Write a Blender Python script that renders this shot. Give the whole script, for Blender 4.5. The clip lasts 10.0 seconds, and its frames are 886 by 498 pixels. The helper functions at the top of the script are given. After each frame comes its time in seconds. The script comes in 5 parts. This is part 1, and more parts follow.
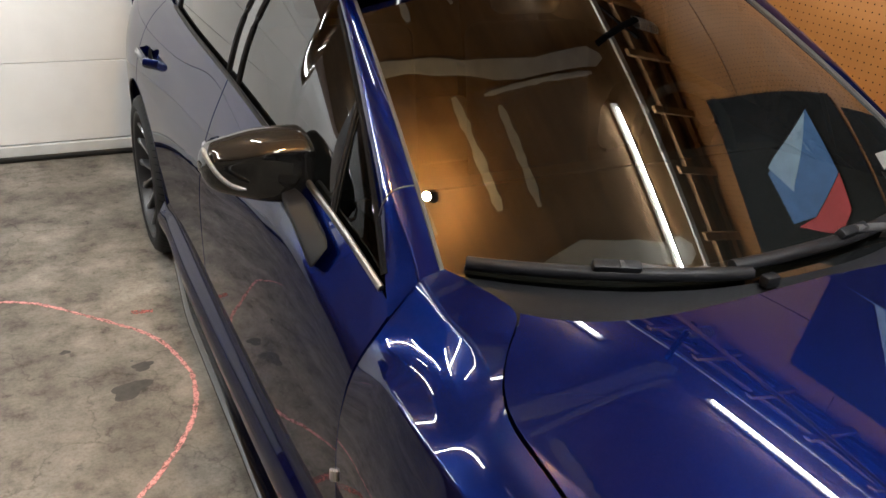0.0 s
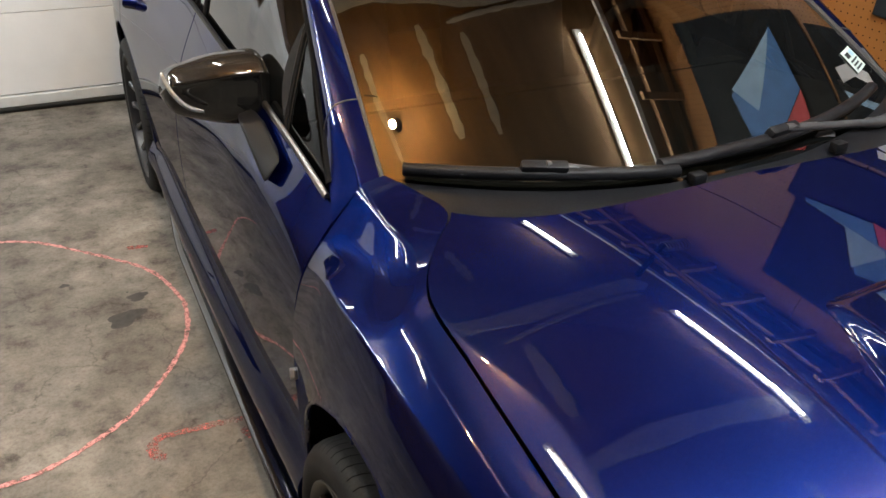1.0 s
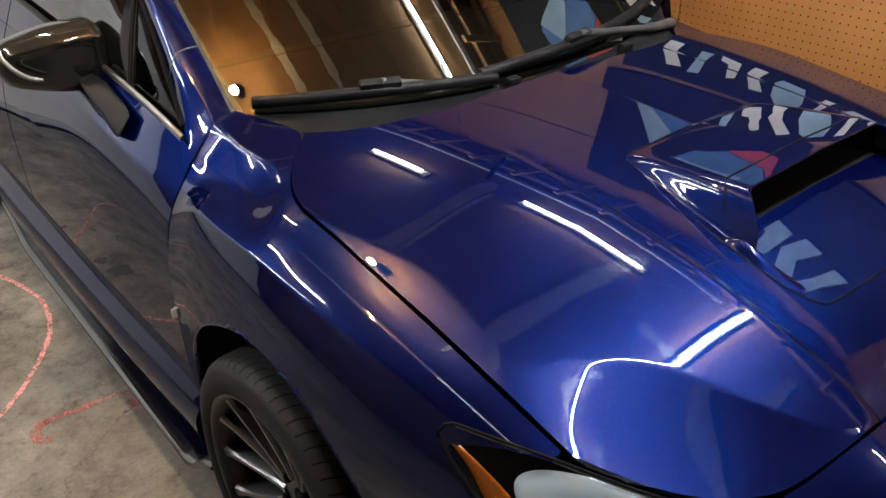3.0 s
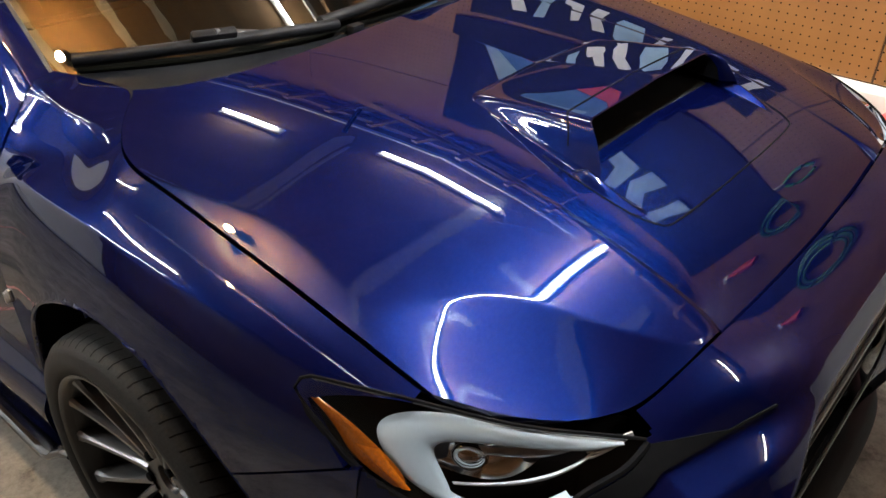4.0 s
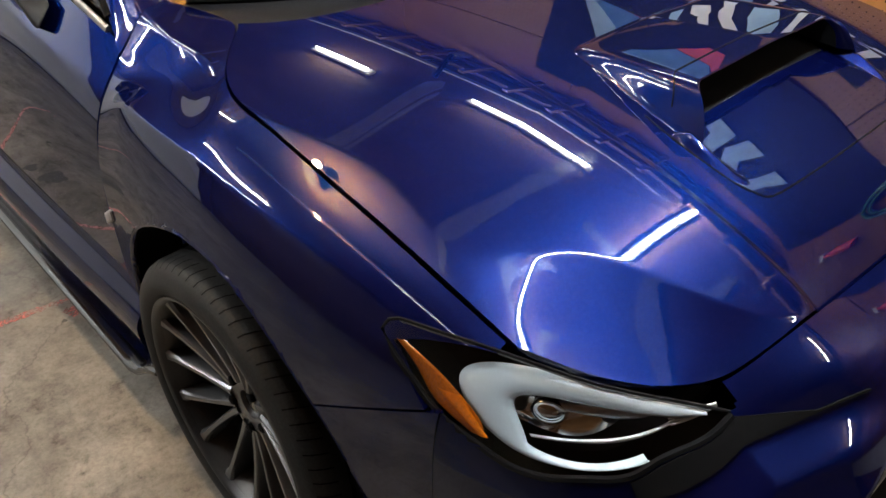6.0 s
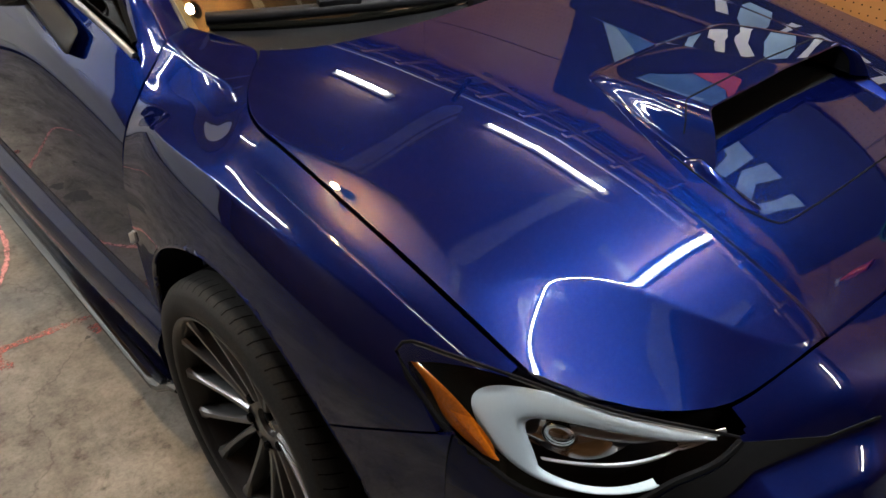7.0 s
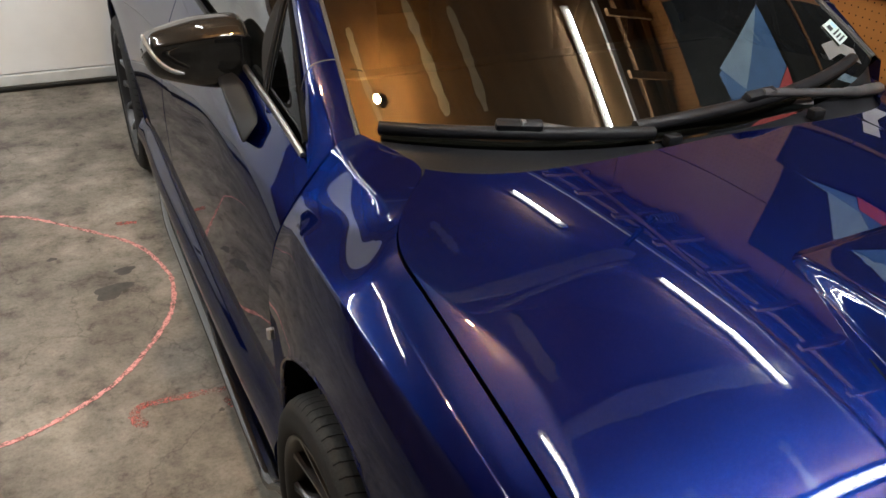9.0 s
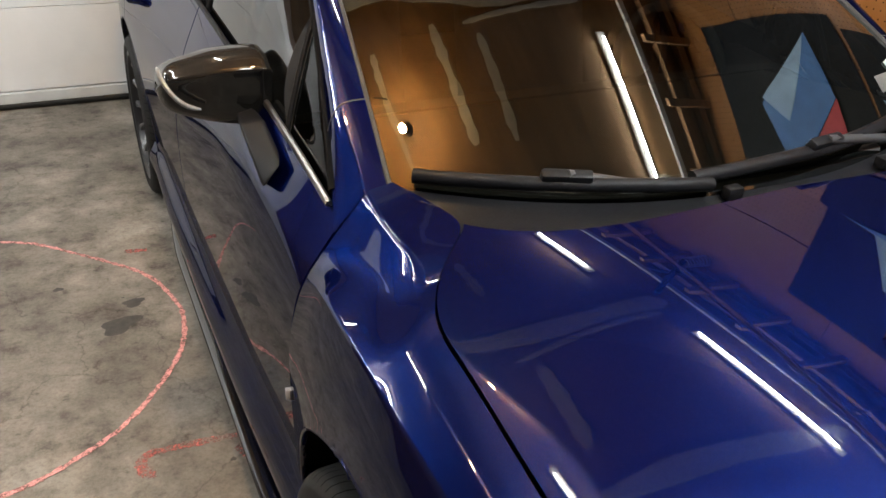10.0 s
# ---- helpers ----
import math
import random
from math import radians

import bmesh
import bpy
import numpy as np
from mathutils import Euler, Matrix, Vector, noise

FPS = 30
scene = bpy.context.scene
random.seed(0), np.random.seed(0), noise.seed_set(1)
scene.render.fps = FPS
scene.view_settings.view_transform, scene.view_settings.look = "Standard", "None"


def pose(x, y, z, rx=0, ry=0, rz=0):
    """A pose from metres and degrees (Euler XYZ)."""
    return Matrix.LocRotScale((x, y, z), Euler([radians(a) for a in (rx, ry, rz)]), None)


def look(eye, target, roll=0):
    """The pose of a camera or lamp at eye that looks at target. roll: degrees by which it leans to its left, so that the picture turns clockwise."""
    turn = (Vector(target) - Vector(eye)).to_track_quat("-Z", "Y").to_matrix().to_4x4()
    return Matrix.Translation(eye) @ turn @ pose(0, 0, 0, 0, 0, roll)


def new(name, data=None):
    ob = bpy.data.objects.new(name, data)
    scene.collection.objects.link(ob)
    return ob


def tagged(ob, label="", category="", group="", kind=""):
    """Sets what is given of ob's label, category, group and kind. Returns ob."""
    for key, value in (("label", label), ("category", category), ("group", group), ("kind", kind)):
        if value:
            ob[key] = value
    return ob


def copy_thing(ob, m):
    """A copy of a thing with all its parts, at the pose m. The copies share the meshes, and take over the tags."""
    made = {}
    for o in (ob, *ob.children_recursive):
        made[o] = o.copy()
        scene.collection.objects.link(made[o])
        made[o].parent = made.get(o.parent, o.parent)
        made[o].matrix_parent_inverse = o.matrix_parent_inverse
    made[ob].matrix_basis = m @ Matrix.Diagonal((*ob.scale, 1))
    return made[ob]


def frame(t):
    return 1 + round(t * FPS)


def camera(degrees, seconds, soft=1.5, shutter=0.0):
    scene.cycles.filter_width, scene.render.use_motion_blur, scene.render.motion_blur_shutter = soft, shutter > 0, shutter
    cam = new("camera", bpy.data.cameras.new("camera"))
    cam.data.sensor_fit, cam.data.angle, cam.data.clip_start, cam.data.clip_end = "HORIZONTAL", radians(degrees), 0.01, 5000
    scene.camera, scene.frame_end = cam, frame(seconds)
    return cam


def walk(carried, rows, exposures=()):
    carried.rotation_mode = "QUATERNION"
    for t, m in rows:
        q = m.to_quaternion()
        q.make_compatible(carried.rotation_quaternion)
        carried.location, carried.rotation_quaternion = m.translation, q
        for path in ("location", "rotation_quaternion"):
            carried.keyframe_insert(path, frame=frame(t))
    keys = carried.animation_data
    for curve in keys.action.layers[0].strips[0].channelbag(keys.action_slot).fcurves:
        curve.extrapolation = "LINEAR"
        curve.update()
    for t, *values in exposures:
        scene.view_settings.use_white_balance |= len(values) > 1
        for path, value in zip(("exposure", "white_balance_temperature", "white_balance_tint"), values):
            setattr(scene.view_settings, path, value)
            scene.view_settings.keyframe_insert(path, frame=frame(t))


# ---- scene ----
cam = camera(57.8, 10.0)
PATH = [
    (0, (-1.285, -0.671, 1.673), (-0.42, 0.89, 0.769), 4.8),
    (0.5, (-1.204, -0.78, 1.665), (-0.359, 0.756, 0.702), 4.0),
    (1, (-1.196, -0.845, 1.65), (-0.403, 0.683, 0.632), 2.3),
    (1.5, (-1.259, -0.873, 1.653), (-0.448, 0.627, 0.608), 0.7),
    (2, (-1.345, -0.932, 1.657), (-0.459, 0.538, 0.631), 1.2),
    (3.5, (-1.322, -1.056, 1.549), (-0.113, 0.141, 0.497), -0.6),
    (4, (-1.304, -1.057, 1.544), (-0.014, 0.013, 0.453), 1.0),
    (4.5, (-1.299, -1.037, 1.545), (0.007, -0.01, 0.431), 2.8),
    (5, (-1.309, -1.032, 1.541), (-0.065, 0.025, 0.386), 2.8),
    (5.5, (-1.323, -1.03, 1.539), (-0.165, 0.083, 0.348), 2.6),
    (7, (-1.327, -1.049, 1.568), (-0.229, 0.149, 0.403), 1.3),
    (7.5, (-1.329, -1.035, 1.571), (-0.264, 0.223, 0.438), 1.6),
    (8, (-1.298, -0.986, 1.574), (-0.302, 0.342, 0.459), 2.3),
    (8.5, (-1.225, -0.928, 1.601), (-0.312, 0.493, 0.53), 3.3),
    (9, (-1.169, -0.906, 1.592), (-0.378, 0.619, 0.568), 2.8),
    (9.5, (-1.144, -0.873, 1.585), (-0.402, 0.684, 0.572), 2.4),
    (10, (-1.148, -0.742, 1.597), (-0.371, 0.804, 0.594), 3.2),
]
GAIN = ((0, 0.0), (1, -0.12), (2, -0.28), (3.5, 0.05), (4.5, 0.15), (5.5, 0.2), (7, 0.0), (8, -0.12), (9, -0.2), (10, -0.15))
walk(cam, [(t, look(eye, target, roll)) for t, eye, target, roll in PATH], GAIN)

# ---------------------------------------------------------------- light
world = bpy.data.worlds.new("garage_air")
world.use_nodes = True
world.node_tree.nodes["Background"].inputs[0].default_value = (0.6, 0.7, 0.9, 1)
world.node_tree.nodes["Background"].inputs[1].default_value = 0.02
scene.world = world


# ---------------------------------------------------------------- materials
def material(name):
    m = bpy.data.materials.new(name)
    m.use_nodes = True
    nt = m.node_tree
    return m, nt, nt.nodes["Principled BSDF"]


def node(nt, kind, **values):
    n = nt.nodes.new(kind)
    for key, value in values.items():
        n.inputs[key].default_value = value
    return n


def ramp(nt, fac, *stops):
    r = nt.nodes.new("ShaderNodeValToRGB")
    r.color_ramp.elements[0].position, r.color_ramp.elements[0].color = stops[0][0], (*stops[0][1], 1)
    r.color_ramp.elements[1].position, r.color_ramp.elements[1].color = stops[-1][0], (*stops[-1][1], 1)
    for p, c in stops[1:-1]:
        r.color_ramp.elements.new(p).color = (*c, 1)
    nt.links.new(fac, r.inputs[0])
    return r.outputs[0]


def tex(nt, scale, detail=4.0, rough=0.55, stretch=None):
    co = nt.nodes.new("ShaderNodeTexCoord")
    n = node(nt, "ShaderNodeTexNoise", Scale=scale, Detail=detail, Roughness=rough)
    if stretch:
        mp = nt.nodes.new("ShaderNodeMapping")
        mp.inputs["Scale"].default_value = stretch
        nt.links.new(co.outputs["Object"], mp.inputs[0])
        nt.links.new(mp.outputs[0], n.inputs["Vector"])
    else:
        nt.links.new(co.outputs["Object"], n.inputs["Vector"])
    return n.outputs["Fac"]


def bump(nt, bsdf, height, strength, distance=0.002):
    b = node(nt, "ShaderNodeBump", Strength=strength, Distance=distance)
    nt.links.new(height, b.inputs["Height"])
    nt.links.new(b.outputs[0], bsdf.inputs["Normal"])


def simple(name, colour, rough=0.5, metal=0.0, coat=0.0, grain=0.0, spots=60.0, relief=0.0, shine=0.5):
    """One paint or plastic, with a little cloudiness of tone and a fine relief."""
    m, nt, b = material(name)
    b.inputs["Base Color"].default_value = (*colour, 1)
    b.inputs["Roughness"].default_value = rough
    b.inputs["Metallic"].default_value = metal
    b.inputs["Coat Weight"].default_value = coat
    b.inputs["Coat Roughness"].default_value = 0.03
    b.inputs["Specular IOR Level"].default_value = shine
    if grain:
        f = tex(nt, spots)
        dark = tuple(c * (1 - grain) for c in colour)
        light = tuple(min(1, c * (1 + grain)) for c in colour)
        nt.links.new(ramp(nt, f, (0.3, dark), (0.7, light)), b.inputs["Base Color"])
        if relief:
            bump(nt, b, f, relief)
    return m


def glowing(name, colour, strength):
    m, nt, b = material(name)
    b.inputs["Base Color"].default_value = (0.9, 0.9, 0.9, 1)
    b.inputs["Emission Color"].default_value = (*colour, 1)
    b.inputs["Emission Strength"].default_value = strength
    return m


def paint_material():
    """Blue pearl: a dark base with blue flakes under a clear coat."""
    m, nt, b = material("blue_pearl_paint")
    nt.nodes.remove(b)
    flake = tex(nt, 2500.0, 1.0)
    blue = ramp(nt, flake, (0.35, (0.0002, 0.0034, 0.030)), (0.68, (0.0002, 0.0100, 0.062)))
    body = node(nt, "ShaderNodeBsdfGlossy", Roughness=0.50, Color=(0.0006, 0.0010, 0.0160, 1))
    flakes = node(nt, "ShaderNodeBsdfGlossy", Roughness=0.38)
    flakes.distribution = "BECKMANN"
    nt.links.new(blue, flakes.inputs["Color"])
    coat = node(nt, "ShaderNodeBsdfGlossy", Roughness=0.008, Color=(0.82, 0.82, 0.82, 1))
    coat.distribution = "BECKMANN"
    fres = node(nt, "ShaderNodeFresnel", IOR=1.42)
    base = node(nt, "ShaderNodeMixShader", Fac=0.45)
    nt.links.new(body.outputs[0], base.inputs[1])
    nt.links.new(flakes.outputs[0], base.inputs[2])
    pigment = node(nt, "ShaderNodeBsdfDiffuse", Color=(0.0004, 0.0008, 0.0095, 1))
    layer = nt.nodes.new("ShaderNodeAddShader")
    nt.links.new(base.outputs[0], layer.inputs[0])
    nt.links.new(pigment.outputs[0], layer.inputs[1])
    mix = nt.nodes.new("ShaderNodeMixShader")
    nt.links.new(fres.outputs[0], mix.inputs[0])
    nt.links.new(layer.outputs[0], mix.inputs[1])
    nt.links.new(coat.outputs[0], mix.inputs[2])
    nt.links.new(mix.outputs[0], nt.nodes["Material Output"].inputs[0])
    return m


def glass_material(name, tint, ior=1.7):
    m, nt, b = material(name)
    nt.nodes.remove(b)
    out = nt.nodes["Material Output"]
    clear = node(nt, "ShaderNodeBsdfTransparent", Color=(*tint, 1))
    shine = node(nt, "ShaderNodeBsdfGlossy", Roughness=0.0, Color=(1, 1, 1, 1))
    fres = node(nt, "ShaderNodeFresnel", IOR=ior)
    mix = nt.nodes.new("ShaderNodeMixShader")
    nt.links.new(fres.outputs[0], mix.inputs[0])
    nt.links.new(clear.outputs[0], mix.inputs[1])
    nt.links.new(shine.outputs[0], mix.inputs[2])
    nt.links.new(mix.outputs[0], out.inputs[0])
    return m


def concrete_material():
    m, nt, b = material("worn_concrete")
    broad = tex(nt, 1.6, 7.0, 0.62)
    blot = tex(nt, 5.0, 10.0, 0.72)
    fine = tex(nt, 90.0, 6.0, 0.7)
    fleck = tex(nt, 17.0, 8.0, 0.68)
    c1 = ramp(nt, broad, (0.30, (0.112, 0.101, 0.086)), (0.5, (0.205, 0.188, 0.162)), (0.70, (0.340, 0.314, 0.275)))
    c2 = ramp(nt, blot, (0.33, (0.24, 0.225, 0.21)), (0.43, (0.66, 0.64, 0.62)), (0.55, (0.98, 0.97, 0.96)), (0.70, (1.28, 1.26, 1.24)))
    c3 = ramp(nt, fine, (0.25, (0.66, 0.64, 0.62)), (0.55, (1, 1, 1)))
    c4 = ramp(nt, fleck, (0.30, (0.34, 0.32, 0.30)), (0.40, (0.86, 0.85, 0.84)), (0.48, (1, 1, 1)))
    co = nt.nodes.new("ShaderNodeTexCoord")
    warp = node(nt, "ShaderNodeTexNoise", Scale=2.2, Detail=6.0, Roughness=0.6)
    nt.links.new(co.outputs["Object"], warp.inputs["Vector"])
    shift = nt.nodes.new("ShaderNodeMix")
    shift.data_type, shift.blend_type = "RGBA", "ADD"
    shift.inputs[0].default_value = 0.55
    nt.links.new(co.outputs["Object"], shift.inputs[6])
    nt.links.new(warp.outputs["Color"], shift.inputs[7])
    cell = node(nt, "ShaderNodeTexVoronoi", Scale=1.15)
    cell.feature = "DISTANCE_TO_EDGE"
    nt.links.new(shift.outputs[2], cell.inputs["Vector"])
    c5 = ramp(nt, cell.outputs["Distance"], (0.0, (0.62, 0.60, 0.58)), (0.004, (0.88, 0.87, 0.86)), (0.010, (1, 1, 1)))
    mul = []
    for a, c in ((c1, c2), (None, c3), (None, c4), (None, c5)):
        mx = nt.nodes.new("ShaderNodeMix")
        mx.data_type, mx.blend_type = "RGBA", "MULTIPLY"
        mx.inputs[0].default_value = 1.0
        nt.links.new(a if a else mul[-1], mx.inputs[6])
        nt.links.new(c, mx.inputs[7])
        mul.append(mx.outputs[2])
    nt.links.new(mul[-1], b.inputs["Base Color"])
    b.inputs["Roughness"].default_value = 0.72
    bump(nt, b, fine, 0.22, 0.003)
    return m


def wood_material(name, dark, light, scale=3.0, stretch=(1, 12, 12), rough=0.6):
    m, nt, b = material(name)
    f = tex(nt, scale, 8.0, 0.65, stretch)
    nt.links.new(ramp(nt, f, (0.3, dark), (0.7, light)), b.inputs["Base Color"])
    b.inputs["Roughness"].default_value = rough
    bump(nt, b, f, 0.15)
    return m


def carbon_material():
    m, nt, b = material("carbon_weave")
    co = nt.nodes.new("ShaderNodeTexCoord")
    mp = nt.nodes.new("ShaderNodeMapping")
    mp.inputs["Rotation"].default_value = (0.5, 0.6, 0.78)
    ck = node(nt, "ShaderNodeTexChecker", Scale=420.0, Color1=(0.004, 0.0036, 0.0033, 1), Color2=(0.008, 0.0072, 0.0066, 1))
    nt.links.new(co.outputs["Object"], mp.inputs[0])
    nt.links.new(mp.outputs[0], ck.inputs["Vector"])
    nt.links.new(ck.outputs[0], b.inputs["Base Color"])
    b.inputs["Roughness"].default_value = 0.4
    b.inputs["Specular IOR Level"].default_value = 0.03
    b.inputs["Coat Weight"].default_value = 1.0
    b.inputs["Coat IOR"].default_value = 1.5
    b.inputs["Coat Roughness"].default_value = 0.03
    return m


PAINT = paint_material()
GLASS = glass_material("windshield_glass", (0.10, 0.11, 0.10))
SIDE_GLASS = glass_material("tinted_glass", (0.08, 0.09, 0.09), 1.45)
QUARTER_GLASS = glass_material("dark_corner_glass", (0.03, 0.035, 0.035), 1.18)
LENS = glass_material("headlight_lens", (0.93, 0.94, 0.95), 1.36)
CONCRETE = concrete_material()
BLACK = simple("black_plastic", (0.006, 0.006, 0.007), 0.42, grain=0.3, spots=300, relief=0.1, shine=0.08)
GLOSS_BLACK = simple("gloss_black_plastic", (0.006, 0.006, 0.007), 0.12, coat=0.6)
RUBBER = simple("tyre_rubber", (0.012, 0.012, 0.0125), 0.66, grain=0.25, spots=200, relief=0.2, shine=0.16)
SEAL = simple("rubber_seal", (0.01, 0.01, 0.01), 0.6)
GUNMETAL = simple("gunmetal_wheel_paint", (0.135, 0.137, 0.143), 0.34, 0.8, grain=0.15, spots=400)
RIM_GREY = simple("dark_rim_paint", (0.022, 0.022, 0.024), 0.34, 0.3, grain=0.15, spots=300, shine=0.4)
CHROME = simple("bright_metal", (0.75, 0.75, 0.76), 0.12, 1.0)
SATIN = simple("satin_metal", (0.45, 0.45, 0.46), 0.3, 1.0, grain=0.1, spots=40)
CARBON = carbon_material()
WIPER_GREY = simple("worn_wiper_paint", (0.030, 0.030, 0.032), 0.33, grain=0.3, spots=90, shine=0.5)
# Near-black for seals and trim; in recesses the shade is in the colour.
DARK = simple("seal_and_shade_black", (0.0015, 0.0015, 0.002), 0.9, shine=0.1)
CABIN = simple("cabin_trim", (0.012, 0.011, 0.010), 0.8, shine=0.2, grain=0.2, spots=120)
SEAT = simple("seat_cloth", (0.02, 0.018, 0.018), 0.85, grain=0.2, spots=120)
AMBER = simple("amber_reflector", (0.66, 0.16, 0.004), 0.2, coat=0.5, grain=0.25, spots=250)
DEEP_AMBER = simple("deep_amber", (0.36, 0.085, 0.004), 0.2, coat=0.5, grain=0.3, spots=250)
LIGHT_GUIDE = simple("white_light_guide", (0.60, 0.67, 0.72), 0.28, coat=0.5, grain=0.07, spots=420, relief=0.1)
WHITE_DOOR = simple("white_door_paint", (0.80, 0.81, 0.82), 0.5, grain=0.03, spots=6, relief=0.05)
PALE_METAL = simple("pale_metal", (0.58, 0.60, 0.61), 0.45, grain=0.12, spots=10)
PEG = wood_material("pegboard_brown", (0.185, 0.075, 0.019), (0.26, 0.112, 0.031), 2.0, (1, 1, 1), 0.45)
PLY = wood_material("ceiling_plywood", (0.175, 0.092, 0.035), (0.31, 0.168, 0.066), 1.5, (6, 1, 1), 0.6)
LUMBER = wood_material("bare_lumber", (0.30, 0.16, 0.07), (0.48, 0.28, 0.14), 3.0, (9, 1, 9), 0.65)
DARK_WOOD = wood_material("dark_wood", (0.05, 0.024, 0.012), (0.10, 0.05, 0.025), 3.0, (9, 1, 9), 0.6)
BEAM_WOOD = wood_material("brown_beam_wood", (0.22, 0.118, 0.052), (0.36, 0.20, 0.095), 3.0, (9, 1, 9), 0.6)
PLASTER = simple("joint_plaster", (0.62, 0.58, 0.50), 0.8, grain=0.12, spots=12)
WALL_WHITE = simple("white_stem_wall", (0.70, 0.67, 0.62), 0.7, grain=0.1, spots=8, relief=0.2)
STAIN = simple("oil_stain", (0.040, 0.035, 0.030), 0.55, grain=0.35, spots=40)
RED_PLASTIC = simple("red_plastic", (0.75, 0.06, 0.05), 0.4, grain=0.1, spots=30)
BANNER = simple("black_banner", (0.009, 0.011, 0.014), 0.6, grain=0.3, spots=9, shine=0.12)
BANNER_BLUE = simple("banner_blue", (0.06, 0.18, 0.42), 0.6, grain=0.15, spots=12)
BANNER_SKY = simple("banner_pale_blue", (0.30, 0.46, 0.62), 0.6, grain=0.15, spots=12)
BANNER_RED = simple("banner_red", (0.50, 0.05, 0.06), 0.6, grain=0.15, spots=12)
STICKER = simple("faded_sticker", (0.42, 0.50, 0.47), 0.6, grain=0.15, spots=60)
FOOT_GREY = simple("matte_grey_plastic", (0.005, 0.005, 0.006), 0.42, grain=0.2, spots=200, shine=0.12)
BANNER_WHITE = simple("banner_white", (0.75, 0.76, 0.78), 0.6, grain=0.1, spots=12)
TUBE = glowing("tube_light", (0.975, 0.995, 0.955), 270.0)
# for the added tubes that brighten the garage door
FILL_TUBE = glowing("fill_tube_light", (0.92, 0.975, 1.0), 640.0)
FRONT_TUBE = glowing("bright_tube_light", (0.915, 0.98, 1.0), 950.0)
OUTWARD = (PAINT, GLASS, SIDE_GLASS, LENS)
BULB = glowing("warm_bulb", (1.0, 0.66, 0.28), 5200.0)


# ---------------------------------------------------------------- shape helpers
def spline(xs, ys):
    """A natural cubic through the given values."""
    x, y = np.array(xs, float), np.array(ys, float)
    n = len(x)
    h = np.diff(x)
    a = np.zeros((n, n))
    r = np.zeros(n)
    a[0, 0] = a[-1, -1] = 1
    for i in range(1, n - 1):
        a[i, i - 1], a[i, i], a[i, i + 1] = h[i - 1], 2 * (h[i - 1] + h[i]), h[i]
        r[i] = 3 * ((y[i + 1] - y[i]) / h[i] - (y[i] - y[i - 1]) / h[i - 1])
    c = np.linalg.solve(a, r)

    def value(t):
        i = int(min(max(np.searchsorted(x, t) - 1, 0), n - 2))
        d = t - x[i]
        b = (y[i + 1] - y[i]) / h[i] - h[i] * (2 * c[i] + c[i + 1]) / 3
        return float(y[i] + d * (b + d * (c[i] + d * (c[i + 1] - c[i]) / (3 * h[i]))))
    return value


def smooth(t, a, b):
    u = min(max((t - a) / (b - a), 0.0), 1.0)
    return u * u * (3 - 2 * u)


def face_out(bm):
    """Turn a body panel's faces away from the car's core."""
    bm.normal_update()
    total = 0.0
    for f in bm.faces:
        c = f.calc_center_median()
        total += f.calc_area() * f.normal.dot(c - Vector((0, min(max(c.y, -0.2), 2.8), 0.5)))
    if total < 0:
        bmesh.ops.reverse_faces(bm, faces=bm.faces[:])
    bm.normal_update()


def link(name, bm, mat, parent=None, label="", soft=40.0):
    me = bpy.data.meshes.new(name)
    bm.normal_update()
    if mat in OUTWARD:
        face_out(bm)
    bm.to_mesh(me)
    bm.free()
    if mat:
        me.materials.append(mat)
    ob = new(name, me)
    for p in me.polygons:
        p.use_smooth = soft > 0
    if 0 < soft < 180:
        me.set_sharp_from_angle(angle=radians(soft))
    if parent:
        ob.parent = parent
    if label:
        tagged(ob, label)
    return ob


part = link


def sheet(f, nu, nv, flip=False, keep=None):
    """A grid of f(u, v) for u, v in 0..1."""
    bm = bmesh.new()
    rows = [[bm.verts.new(f(i / nu, j / nv)) for i in range(nu + 1)] for j in range(nv + 1)]
    for j in range(nv):
        for i in range(nu):
            q = [rows[j][i], rows[j][i + 1], rows[j + 1][i + 1], rows[j + 1][i]]
            if flip:
                q.reverse()
            if keep and not keep(sum((v.co for v in q), Vector()) / 4):
                continue
            bm.faces.new(q)
    loose = [v for v in bm.verts if not v.link_faces]
    bmesh.ops.delete(bm, geom=loose, context="VERTS")
    return bm


def thicken(bm, depth):
    """Turn the rim of an open sheet inwards by depth along the normals, as a folded panel edge."""
    if depth > 0.005:
        face_out(bm)
    bm.normal_update()
    edges = [e for e in bm.edges if len(e.link_faces) == 1]
    verts = {v for e in edges for v in e.verts}
    under = {v: bm.verts.new(v.co - v.normal * depth) for v in verts}
    for e in edges:
        loop = e.link_loops[0]
        a, b = loop.vert, loop.link_loop_next.vert
        bm.faces.new((b, a, under[a], under[b]))
    return bm


def block(lo, hi, bevel=0.0, segments=2):
    bm = bmesh.new()
    bmesh.ops.create_cube(bm, size=1)
    for v in bm.verts:
        v.co = Vector([lo[k] + (v.co[k] + 0.5) * (hi[k] - lo[k]) for k in range(3)])
    if bevel:
        bmesh.ops.bevel(bm, geom=bm.edges[:], offset=bevel, segments=segments, profile=0.5, affect="EDGES")
    return bm


